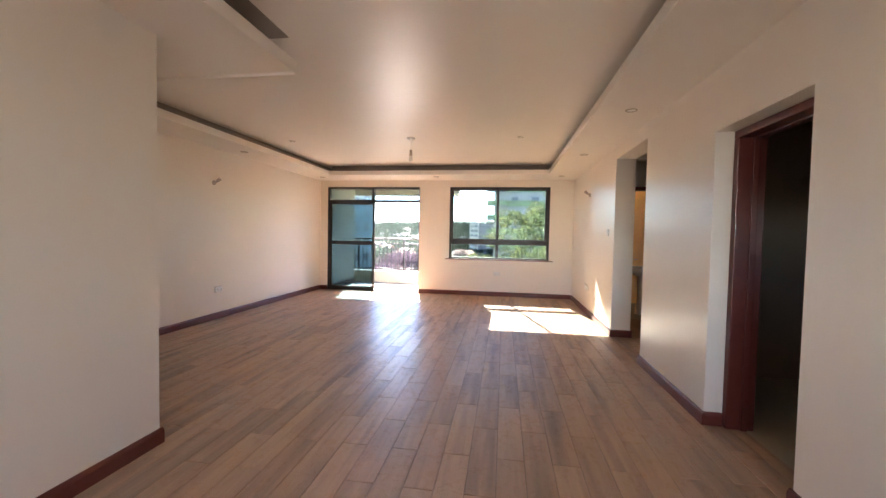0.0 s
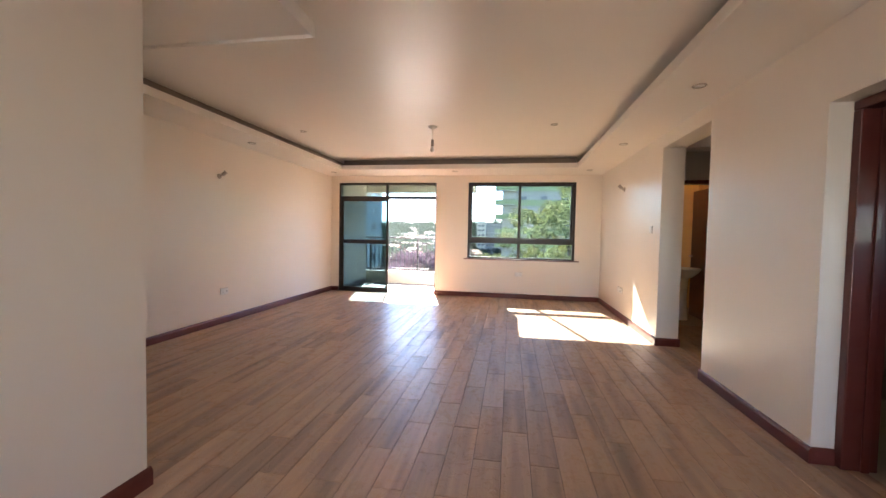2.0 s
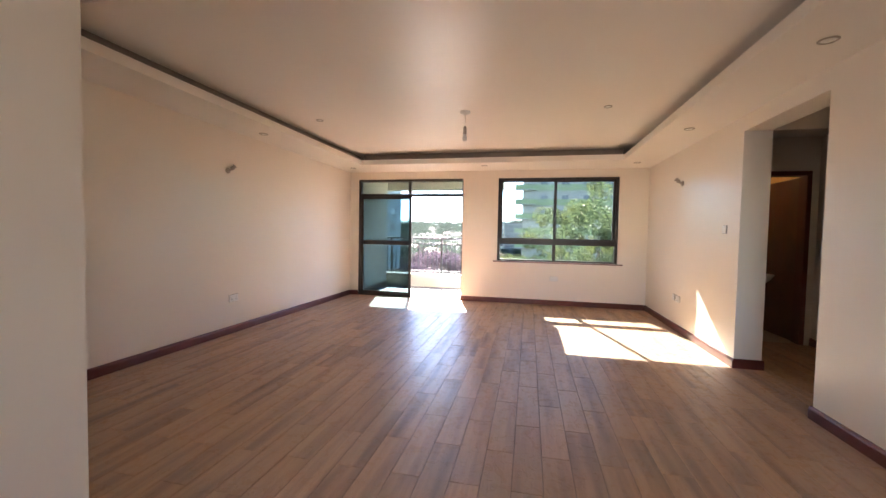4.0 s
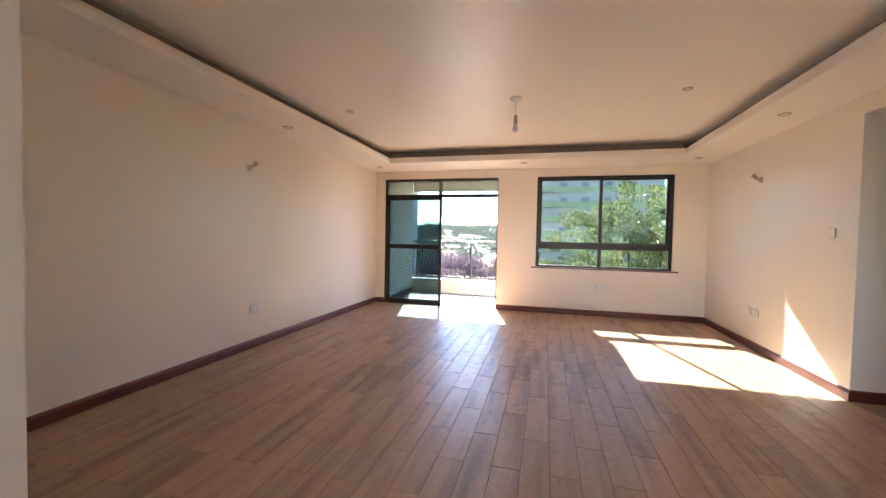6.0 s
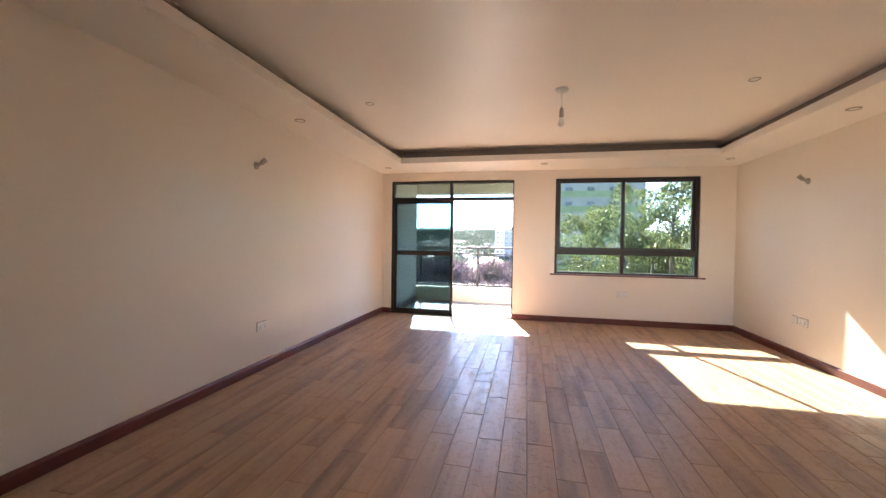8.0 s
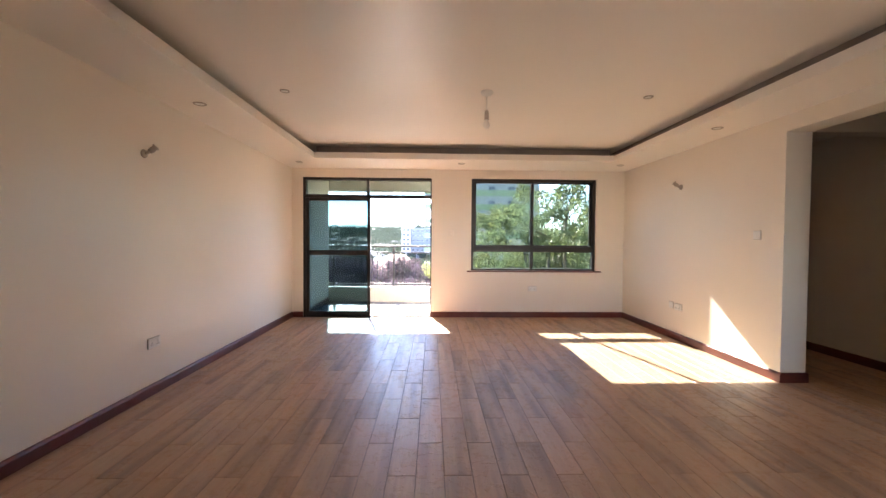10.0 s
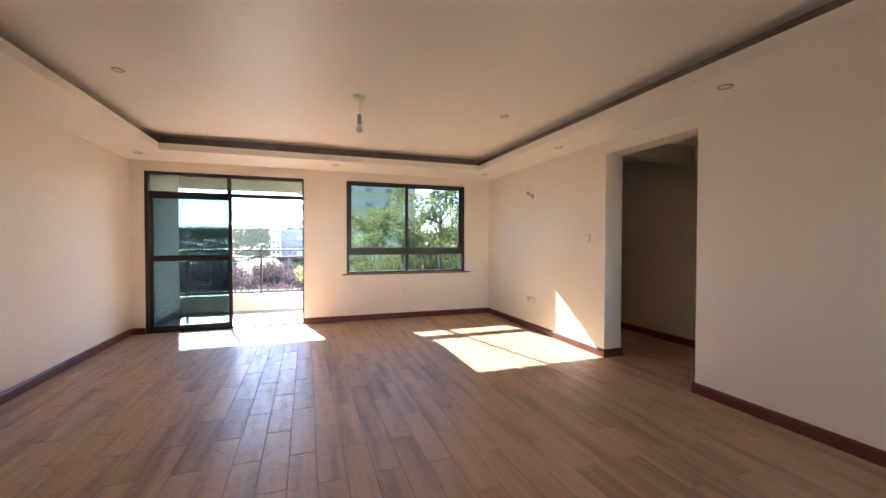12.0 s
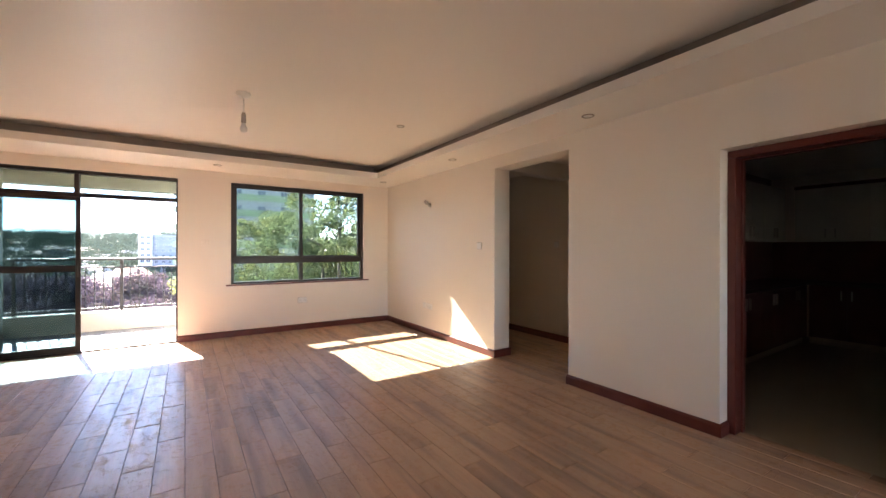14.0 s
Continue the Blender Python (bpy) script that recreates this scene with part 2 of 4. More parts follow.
def pierced(u0, u1, z0, z1, holes, a0, a1, axis):
    """A wall slab in one mesh with openings cut through. u runs along the wall, a across it; axis 'x': the wall runs along x."""
    us = sorted({u0, u1, *(h[0] for h in holes), *(h[1] for h in holes)})
    zs = sorted({z0, z1, *(h[2] for h in holes), *(h[3] for h in holes)})
    bm = bmesh.new()

    def solid(i, j):
        if not (0 <= i < len(us) - 1 and 0 <= j < len(zs) - 1):
            return False
        u, z = (us[i] + us[i + 1]) / 2, (zs[j] + zs[j + 1]) / 2
        return not any(h[0] < u < h[1] and h[2] < z < h[3] for h in holes)

    verts = {}

    def v(u, a, z):
        key = (u, a, z)
        if key not in verts:
            verts[key] = bm.verts.new((u, a, z) if axis == "x" else (a, u, z))
        return verts[key]

    for i in range(len(us) - 1):
        for j in range(len(zs) - 1):
            if not solid(i, j):
                continue
            ul, ur, zl, zr = us[i], us[i + 1], zs[j], zs[j + 1]
            for a in (a0, a1):
                bm.faces.new([v(ul, a, zl), v(ur, a, zl), v(ur, a, zr), v(ul, a, zr)])
            for di, dj, q in ((-1, 0, ((ul, zl), (ul, zr))), (1, 0, ((ur, zl), (ur, zr))), (0, -1, ((ul, zl), (ur, zl))), (0, 1, ((ul, zr), (ur, zr)))):
                if not solid(i + di, j + dj):
                    (p, q0), (r, q1) = q
                    bm.faces.new([v(p, a0, q0), v(r, a0, q1), v(r, a1, q1), v(p, a1, q0)])
    bmesh.ops.recalc_face_normals(bm, faces=bm.faces)
    return bm


# ---- the rooms ----
W = 5.757            # living room, left wall at x = 0
BACK = -3.6          # the wall behind the walk
FAR = 10.0           # the wall with the balcony door and the window
SOFFIT, TOP = 2.556, 2.75
RX = 6.007           # far side of the wall between the living room and the kitchen and corridor
DOOR = (0.187, 2.39, 0.0, 2.405)
WIN = (3.077, 5.262, 0.815, 2.41)
HALL = (5.717, 6.868, 0.0, 2.4)
KIT = (3.466, 4.361, 0.0, 2.112)

structure("wall_left", pierced(3.413, 10.2, -0.02, 2.76, [], -0.2, 0.0, "y"), M_WALL, "smooth cream painted wall with two sockets", "wall")
structure("wall_far", pierced(0.0, 7.6, -0.02, 2.76, [DOOR[:2] + (-0.01, DOOR[3]), WIN], FAR, 10.2, "x"), M_WALL, "cream painted wall pierced by a balcony door and window", "wall")
structure("wall_right", pierced(BACK, FAR, -0.02, 2.76, [HALL[:2] + (-0.01, 2.4), KIT[:2] + (-0.01, KIT[3])], W, RX, "y"), M_WALL, "cream painted wall with a hall opening and kitchen doorway", "wall")
structure("wall_near", block(-0.2, 2.175, BACK, 3.413, -0.02, 2.76), M_WALL, "cream painted wall end beside the passage", "wall")
# closing wall out of view; its window is added to let in fill light
structure("wall_back", pierced(2.175, W, -0.02, 2.76, [(2.6, 5.3, 0.85, 2.3)], BACK - 0.2, BACK, "x"), M_WALL, "cream painted closing wall with a wide window added for fill", "wall")

bm = block(-0.2, 10.9, BACK - 0.2, 10.2, TOP, 2.95)
structure("ceiling", bm, M_CEIL, "flat white painted tray ceiling", "ceiling")


def soffit(name, x0, x1, y0, y1, back, lip, low=SOFFIT):
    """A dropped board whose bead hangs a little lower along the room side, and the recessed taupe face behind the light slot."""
    ob = structure(name, box(bmesh.new(), x0, x1, y0, y1, low, low + 0.065), M_CEIL, "dropped gypsum ceiling border with a taupe cove band", "ceiling")
    bx = [x0 + back[0], x1 + back[1], y0 + back[2], y1 + back[3]]
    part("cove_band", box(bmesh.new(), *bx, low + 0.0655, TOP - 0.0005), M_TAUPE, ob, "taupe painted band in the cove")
    part("edge_bead", block(*lip, low - 0.02, low + 0.068, 0.003), M_CEIL, ob, "plastered edge bead")
    return ob


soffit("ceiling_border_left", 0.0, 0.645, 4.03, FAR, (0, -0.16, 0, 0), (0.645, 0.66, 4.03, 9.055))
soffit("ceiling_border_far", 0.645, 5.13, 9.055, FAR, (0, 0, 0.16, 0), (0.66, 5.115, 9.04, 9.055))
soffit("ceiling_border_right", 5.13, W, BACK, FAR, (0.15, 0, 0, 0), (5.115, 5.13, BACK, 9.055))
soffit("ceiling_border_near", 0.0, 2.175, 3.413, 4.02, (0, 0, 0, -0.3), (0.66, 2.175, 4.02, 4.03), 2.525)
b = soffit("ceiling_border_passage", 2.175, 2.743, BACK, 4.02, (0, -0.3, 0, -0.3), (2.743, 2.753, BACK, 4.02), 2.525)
part("edge_bead", block(2.175, 2.753, 4.02, 4.03, 2.505, 2.593, 0.003), M_CEIL, b, "plastered edge bead")
# thin taupe strip under the ceiling, ending just short of the board's edge
part("cove_strip", block(2.445, 2.716, BACK, 3.965, TOP - 0.005, TOP - 0.0005), M_TAUPE, b, "thin taupe strip above the slot")

structure("wall_lower_storeys", block(-0.2, 10.9, BACK - 0.2, 10.2, -12.9, -0.13), M_EXT, "cream rendered walls of the storeys below", "wall")

# hall, bathroom and kitchen shells beyond the right wall
structure("wall_hall_east", block(7.165, 7.3, 6.83, 8.1, -0.02, 2.76), M_WALL, "cream painted hall wall", "wall")
structure("wall_hall_return", block(7.3, 9.0, 6.83, 6.95, -0.02, 2.76), M_WALL, "cream painted hall return wall", "wall")
structure("wall_hall_end", block(9.0, 9.12, 5.7, 6.95, -0.02, 2.76), M_WALL, "plain cream wall ending the hall", "wall")
structure("wall_kitchen_hall", block(RX, 10.9, 5.55, 5.7, -0.02, 2.76), M_KWALL, "brown tiled wall between kitchen and hall", "wall")
structure("wall_kitchen_end", block(10.75, 10.9, 1.3, 5.55, -0.02, 2.76), M_WALL, "plain kitchen end wall", "wall")
# out of view; the small opening is added to brighten the dim kitchen
structure("wall_kitchen_south", pierced(RX, 10.75, -0.02, 2.76, [(8.0, 8.5, 1.3, 1.8)], 1.15, 1.3, "x"), M_WALL, "kitchen side wall with a small window added for fill", "wall")
structure("wall_bathroom_front", pierced(RX, 7.3, -0.02, 2.76, [(6.12, 7.08, -0.01, 2.18)], 8.1, 8.22, "x"), M_WALL, "cream wall with the bathroom doorway", "wall")
structure("wall_bathroom_end", block(RX, 7.6, 9.85, 9.99, -0.02, 2.76), M_ORANGE, "ochre tiled bathroom wall", "wall")
structure("wall_bathroom_side", block(7.45, 7.6, 8.22, 9.85, -0.02, 2.76), M_ORANGE, "ochre tiled bathroom side wall", "wall")
structure("beam_hall", block(RX, 7.165, 6.84, 7.0, 2.395, 2.6), M_WALL, "cream plastered beam across the hall", "beam")
structure("ceiling_hall", block(RX, 9.0, 5.7, 9.85, 2.6, 2.74), M_CEIL, "plain hall ceiling", "ceiling")
structure("ceiling_kitchen", block(RX, 10.75, 1.3, 5.55, 2.55, 2.74), M_CEIL, "plain kitchen ceiling", "ceiling")
structure("floor_kitchen", block(5.96, 10.75, 1.3, 5.55, -0.1, -0.001), M_KTILE, "beige tiled kitchen floor", "floor")
structure("floor_bathroom", block(RX, 7.6, 8.16, 9.85, -0.1, -0.001), M_KTILE, "beige tiled bathroom floor", "floor")


# ---- baseboards ----
def skirting(name, a, b, out, height=0.095, depth=0.018):
    """A moulded board along the floor from a to b; out: the way it stands off the wall."""
    a, b, out = Vector((*a, 0)), Vector((*b, 0)), Vector((*out, 0))
    prof = ((0, 0), (depth, 0), (depth, height - 0.022), (depth - 0.005, height - 0.010), (depth - 0.011, height - 0.002), (0, height))
    bm = bmesh.new()
    ends = [[bm.verts.new(p + out * d + Vector((0, 0, h))) for d, h in prof] for p in (a, b)]
    n = len(prof)
    for i in range(n):
        bm.faces.new((ends[0][i], ends[0][(i + 1) % n], ends[1][(i + 1) % n], ends[1][i]))
    bm.faces.new(ends[0][::-1])
    bm.faces.new(ends[1])
    bmesh.ops.recalc_face_normals(bm, faces=bm.faces)
    return structure(name, bm, M_SKIRT, "varnished mahogany baseboard along the wall", "baseboard")


skirting("baseboard", (0, 3.413), (0, FAR), (1, 0))
skirting("baseboard", (0.018, FAR), (DOOR[0] - 0.002, FAR), (0, -1))
skirting("baseboard", (DOOR[1], FAR), (W - 0.018, FAR), (0, -1))
skirting("baseboard", (W, FAR), (W, HALL[1] - 0.018), (-1, 0))
skirting("baseboard", (W, HALL[1]), (RX + 0.018, HALL[1]), (0, -1))
skirting("baseboard", (W, HALL[0] + 0.018), (W, KIT[1] - 0.018), (-1, 0))
skirting("baseboard", (W, HALL[0]), (RX + 0.018, HALL[0]), (0, 1))
skirting("baseboard", (W, KIT[1]), (5.875, KIT[1]), (0, -1))
skirting("baseboard", (W, KIT[0]), (5.875, KIT[0]), (0, 1))
skirting("baseboard", (W, KIT[0] + 0.018), (W, BACK), (-1, 0))
skirting("baseboard", (2.175, BACK), (2.175, 3.413 + 0.018), (1, 0))
skirting("baseboard", (0.018, 3.413), (2.175, 3.413), (0, 1))
skirting("baseboard", (7.165, 6.83 - 0.018), (7.165, 8.1), (-1, 0))
skirting("baseboard", (7.165, 6.83), (9.0, 6.83), (0, -1))
skirting("baseboard", (RX, HALL[1]), (RX, 8.1), (1, 0))


# ---- balcony door ----
def balcony_door():
    d = thing("door_1", pose(DOOR[0], FAR, 0), "dark bronze aluminium balcony door, one tinted leaf slid open", "door", kind="structure")
    w, h, t = DOOR[1] - DOOR[0], DOOR[3], 0.045
    y0, y1 = 0.0, 0.10
    part("jamb", block(0, t, y0, y1, 0, h, 0.003), M_ALU, d)
    part("jamb", block(w - 0.022, w, y0 + 0.03, y1, 0, h, 0.003), M_ALU, d)
    part("head", block(t, w - 0.022, y0, y1, h - 0.045, h, 0.003), M_ALU, d)
    part("transom_bar", block(t, w - 0.022, y0 + 0.004, y1, 2.055, 2.105, 0.003), M_ALU, d)
    mx = 1.11
    part("mullion", block(mx - 0.03, mx + 0.02, y0 + 0.002, y1 - 0.01, 2.105, h - 0.045, 0.003), M_ALU, d)
    for x0, x1 in ((t, mx - 0.03), (mx + 0.02, w - 0.022)):
        pane = part("transom_pane", block(x0, x1, 0.048, 0.053, 2.105, h - 0.045), M_PALE, d, "pale green glass pane")
        part("bead", block(x0, x1, 0.036, 0.048, 2.105, 2.115), M_ALU, pane)
    part("track", block(t, w - 0.022, y0 + 0.01, y1, 0, 0.022, 0.003), M_ALU, d, "worn bronze door track")
    leaf = part("sliding_leaf", block(t, t + 0.055, 0.012, 0.05, 0.022, 2.055, 0.004), M_ALU, d, "teal tinted glass sliding leaf")
    lx1 = 1.145
    part("leaf_stile", block(lx1 - 0.052, lx1, 0.012, 0.05, 0.022, 2.055, 0.004), M_ALU, leaf)
    part("leaf_rail", block(t + 0.055, lx1 - 0.052, 0.014, 0.048, 0.022, 0.10, 0.004), M_ALU, leaf)
    part("leaf_rail", block(t + 0.055, lx1 - 0.052, 0.014, 0.048, 1.07, 1.155, 0.004), M_ALU, leaf)
    part("leaf_rail", block(t + 0.055, lx1 - 0.052, 0.014, 0.048, 2.005, 2.055, 0.004), M_ALU, leaf)
    part("tinted_pane", block(t + 0.05, lx1 - 0.047, 0.029, 0.034, 0.095, 1.075), M_TINT, leaf, "teal tinted glass")
    part("tinted_pane", block(t + 0.05, lx1 - 0.047, 0.029, 0.034, 1.15, 2.01), M_TINT, leaf, "teal tinted glass")
    part("pull_handle", block(lx1 - 0.040, lx1 - 0.014, 0.004, 0.0122, 1.0, 1.22, 0.004), M_DARKP, leaf, "black recessed pull")


balcony_door()


# ---- window ----
def window():
    x0, x1, z0, z1 = WIN
    d = thing("window_1", pose(x0, FAR, z0), "dark bronze aluminium sliding window over two fixed panes", "window", kind="structure")
    w, h = x1 - x0, z1 - z0
    y0, y1 = 0.03, 0.115
    part("window_frame", block(0, 0.045, y0, y1, 0, h, 0.003), M_ALU, d)
    part("window_frame", block(w - 0.05, w, y0, y1, 0, h, 0.003), M_ALU, d)
    part("window_frame", block(0.045, w - 0.05, y0, y1, h - 0.045, h, 0.003), M_ALU, d)
    part("window_frame", block(0.045, w - 0.05, y0, y1, 0, 0.035, 0.003), M_ALU, d)
    tz = 0.325
    part("transom_bar", block(0.045, w - 0.05, y0, y1, tz, tz + 0.095, 0.003), M_ALU, d)
    mx = 1.065
    part("mullion", block(mx - 0.03, mx + 0.03, y0 + 0.005, y1, 0.035, tz, 0.003), M_ALU, d)
    for a, b in ((0.045, mx - 0.03), (mx + 0.03, w - 0.05)):
        part("fixed_pane", block(a, b, 0.07, 0.075, 0.035, tz), M_PALE, d, "clear fixed pane")
    for i, (a, b, y) in enumerate(((0.045, mx + 0.03, 0.040), (mx - 0.025, w - 0.05, 0.078))):
        s = part("sash", block(a, a + 0.04, y, y + 0.03, tz + 0.095, h - 0.045, 0.003), M_ALU, d, "sliding sash")
        part("sash_stile", block(b - 0.045, b, y, y + 0.03, tz + 0.095, h - 0.045, 0.003), M_ALU, s)
        part("sash_rail", block(a + 0.04, b - 0.045, y, y + 0.03, tz + 0.095, tz + 0.120, 0.003), M_ALU, s)
        part("sash_rail", block(a + 0.04, b - 0.045, y, y + 0.03, h - 0.075, h - 0.045, 0.003), M_ALU, s)
        part("sash_pane", block(a + 0.035, b - 0.04, y + 0.012, y + 0.017, tz + 0.115, h - 0.07), M_PALE, s, "clear glass")
        if i == 0:
            part("catch", lathe([(0, 0), (0.014, 0.001), (0.016, 0.02), (0.012, 0.035), (0.017, 0.05), (0.010, 0.07), (0, 0.072)], 12), M_DARKP, s, "black sash catch").matrix_basis = pose(b - 0.022, y - 0.008, 0.78)
    part("window_sill", block(-0.07, w + 0.085, -0.045, 0.03, -0.022, -0.001, 0.005), M_SKIRT, d, "thin varnished mahogany sill board")


window()


# windows added out of view so that daylight fills the passage and kitchen
def fill_window(name, x0, x1, z0, z1, y):
    d = thing(name, pose(x0, y, z0), "added dark bronze aluminium window with clear panes, out of view", "window", kind="structure")
    w, h, n = x1 - x0, z1 - z0, max(1, round((x1 - x0) / 0.9))
    for a, b in ((0, 0.04), (h - 0.04, h)):
        part("window_frame", block(0, w, -0.04, 0.04, a, b, 0.003), M_ALU, d)
    for i in range(n + 1):
        c = 0.02 + (w - 0.04) * i / n
        part("window_frame", block(c - 0.02, c + 0.02, -0.035, 0.035, 0.04, h - 0.04, 0.003), M_ALU, d)
    for i in range(n):
        part("pane", block((w - 0.04) * i / n + 0.04, (w - 0.04) * (i + 1) / n, -0.003, 0.003, 0.04, h - 0.04), M_GLASS, d)


fill_window("window_fill_back", 2.6, 5.3, 0.85, 2.3, BACK - 0.1)
fill_window("window_fill_kitchen", 8.0, 8.5, 1.3, 1.8, 1.22)

# ---- balcony ----
KERB_Y = 11.80
structure("balcony_slab", block(-0.2, 3.06, 10.2, 12.18, -0.25, -0.03), M_EXT, "cream rendered balcony slab", "balcony")
structure("wall_balcony", block(-0.2, 0.16, 10.2, 11.75, -0.03, 2.62), M_EXT, "pale cream rendered balcony side wall", "wall")
structure("ceiling_balcony", block(-0.2, 3.06, 10.2, 11.88, 2.62, 2.95), M_EXT, "cream rendered balcony ceiling", "ceiling")
structure("beam_balcony", block(-0.2, 3.06, 11.88, 12.18, 2.41, 2.95), M_EXT, "cream rendered edge beam above the balcony", "beam")
structure("kerb_balcony", block(-0.2, 3.06, KERB_Y, 12.0, -0.03, 0.297, 0.008), M_EXT, "cream rendered balcony upstand", "kerb")
structure("baseboard", block(0.16, 0.172, 10.2, 11.75, -0.03, 0.085, 0.003), M_GROUT, "grey tile skirting on the balcony wall", "baseboard")


def railing():
    r = thing("balcony_railing", pose(0.14, 11.90, 0.297), "grey painted steel balcony railing on the upstand", "railing")
    z = lambda v: v - 0.297
    part("top_rail", block(-0.3, 2.9, -0.03, 0.03, z(1.172), z(1.212), 0.008), M_RAIL, r)
    part("mid_rail", block(-0.3, 2.9, -0.012, 0.012, z(1.038), z(1.065), 0.003), M_RAIL, r)
    part("bottom_rail", block(-0.3, 2.9, -0.012, 0.012, z(0.345), z(0.370), 0.003), M_RAIL, r)
    posts = (0.10, 1.415, 2.73)
    for x in posts:
        part("post", block(x - 0.022, x + 0.022, -0.022, 0.022, 0.0, z(1.172), 0.003), M_RAIL, r)
    base = part("baluster", block(-0.008, 0.008, -0.008, 0.008, z(0.370), z(1.038)), M_RAIL, r)
    xs = [1.415 + 0.1195 * k for k in range(-13, 13)]
    xs = [x for x in xs if min(abs(x - p) for p in posts) > 0.05 and -0.25 < x < 2.85]
    base.matrix_basis = pose(xs[0], 0, 0)
    for x in xs[1:]:
        ob = new("baluster", base.data)
        ob.parent = r
        ob.matrix_basis = pose(x, 0, 0)


railing()


# ---- fittings on walls and ceiling ----
def pendant():
    p = thing("pendant_lamp", pose(2.91, 6.94, TOP), "bare white bulb on a short cord from a ceiling rose", "lamp")
    part("ceiling_rose", lathe([(0, 0), (0.058, 0), (0.060, -0.012), (0.050, -0.026), (0.018, -0.034), (0.008, -0.044), (0, -0.045)]), M_WHITE, p, "white plastic rose")
    part("cord", tube([(0, 0, -0.04), (0.002, 0.001, -0.11), (0, 0, -0.175)], [0.0035] * 3, 6), M_WHITE, p)
    h = part("lamp_holder", lathe([(0, -0.17), (0.012, -0.172), (0.019, -0.19), (0.020, -0.225), (0.016, -0.228), (0.021, -0.232), (0.021, -0.262), (0, -0.263)], 16), M_CHROME, p, "brass lamp holder")
    part("bulb", lathe([(0, -0.258), (0.014, -0.262), (0.016, -0.275), (0.027, -0.300), (0.030, -0.318), (0.024, -0.338), (0.010, -0.347), (0, -0.348)]), M_WHITE, p, "white opal bulb")


def sconce(m, turn=1):
    s = thing("wall_light", m, "bare nickel wall lamp holder pointing up sideways", "lamp", "wall lamp holders")
    part("backplate", lathe([(0, 0), (0.036, 0), (0.036, 0.008), (0.030, 0.016), (0, 0.018)], 20), M_CHROME, s)
    part("socket_arm", tube([(0, 0, 0.012), (-0.004 * turn, 0.008, 0.030), (-0.012 * turn, 0.020, 0.042)], [0.013, 0.013, 0.016], 10), M_CHROME, s)
    part("lamp_socket", tube([(-0.010 * turn, 0.017, 0.040), (-0.020 * turn, 0.034, 0.054), (-0.030 * turn, 0.052, 0.068), (-0.037 * turn, 0.064, 0.078)], [0.018, 0.025, 0.021, 0.031], 14), M_CHROME, s)
    return s


def socket(m, label):
    s = thing("wall_socket", m, label, "socket", "wall sockets")
    # added thin grey plate, its rim draws the faceplate's shadow edge
    part("shadow_rim", block(-0.0755, 0.0755, -0.0455, 0.0455, 0, 0.004), M_SHADOW_RIM, s, "grey rim standing in for the plate's shadow outline")
    part("faceplate", block(-0.073, 0.073, -0.043, 0.043, 0, 0.013, 0.004), M_WHITE, s)
    for cx in (-0.036, 0.036):
        part("switch_rocker", block(cx - 0.009, cx + 0.009, 0.016, 0.032, 0.013, 0.017, 0.002), M_WHITE, s)
        for dx, dz, a, b in ((0, 0.004, 0.003, 0.006), (-0.011, -0.016, 0.005, 0.003), (0.011, -0.016, 0.005, 0.003)):
            part("pin_hole", block(cx + dx - a, cx + dx + a, dz - b, dz + b, 0.0125, 0.0136), M_DARKP, s)
    return s


def light_switch(m, label, plate=None, shadow_rim=True):
    s = thing("light_switch", m, label, "switch")
    if shadow_rim:
        part("shadow_rim", block(-0.0455, 0.0455, -0.0455, 0.0455, 0, 0.004), M_SHADOW_RIM, s, "grey rim standing in for the plate's shadow outline")
    part("faceplate", block(-0.043, 0.043, -0.043, 0.043, 0, 0.013, 0.004), plate or M_WHITE, s)
    part("switch_rocker", block(-0.009, 0.009, -0.016, 0.016, 0.013, 0.018, 0.003), plate or M_WHITE, s)
    return s


def downlight(x, y, z, r=0.055):
    d = thing("downlight", pose(x, y, z), "small recessed round downlight, unlit", "lamp", "ceiling downlights")
    part("trim_ring", lathe([(r * 0.72, 0.0), (r, 0.0), (r, -0.004), (r * 0.9, -0.008), (r * 0.72, -0.006), (r * 0.70, 0.0)]), M_CHROME, d, "brushed metal ring")
    part("lens", lathe([(0, -0.003), (r * 0.72, -0.003), (r * 0.72, -0.0005), (0, -0.0005)]), M_WHITE, d)
    return d


pendant()
# on walls: local x along the wall, local y up, local z out of the wall
ON_LEFT = lambda y, z: Matrix.Translation((0.0, y, z)) @ Matrix(((0, 0, 1, 0), (1, 0, 0, 0), (0, 1, 0, 0), (0, 0, 0, 1)))
ON_RIGHT = lambda y, z, x=W: Matrix.Translation((x, y, z)) @ Matrix(((0, 0, -1, 0), (-1, 0, 0, 0), (0, 1, 0, 0), (0, 0, 0, 1)))
ON_FAR = lambda x, z: Matrix.Translation((x, FAR, z)) @ Matrix(((1, 0, 0, 0), (0, 0, -1, 0), (0, 1, 0, 0), (0, 0, 0, 1)))
sconce(ON_LEFT(6.56, 2.05), -1)
sconce(ON_RIGHT(8.435, 2.08))
socket(ON_LEFT(6.65, 0.447), "white double socket on the cream wall")
socket(ON_FAR(4.156, 0.502), "white double socket below the window")
socket(ON_RIGHT(8.435, 0.455), "white double socket beside a blank plate")
tagged(light_switch(ON_RIGHT(8.59, 0.462), "white blank plate beside a socket"), category="plate")
light_switch(ON_RIGHT(7.17, 1.42), "white light switch beside the hall opening")
light_switch(ON_RIGHT(7.075, 1.445, 7.165), "white light switch on the dim hall wall")
light_switch(ON_FAR(2.729, 1.463), "cream light switch between door and window", M_WALL, False)
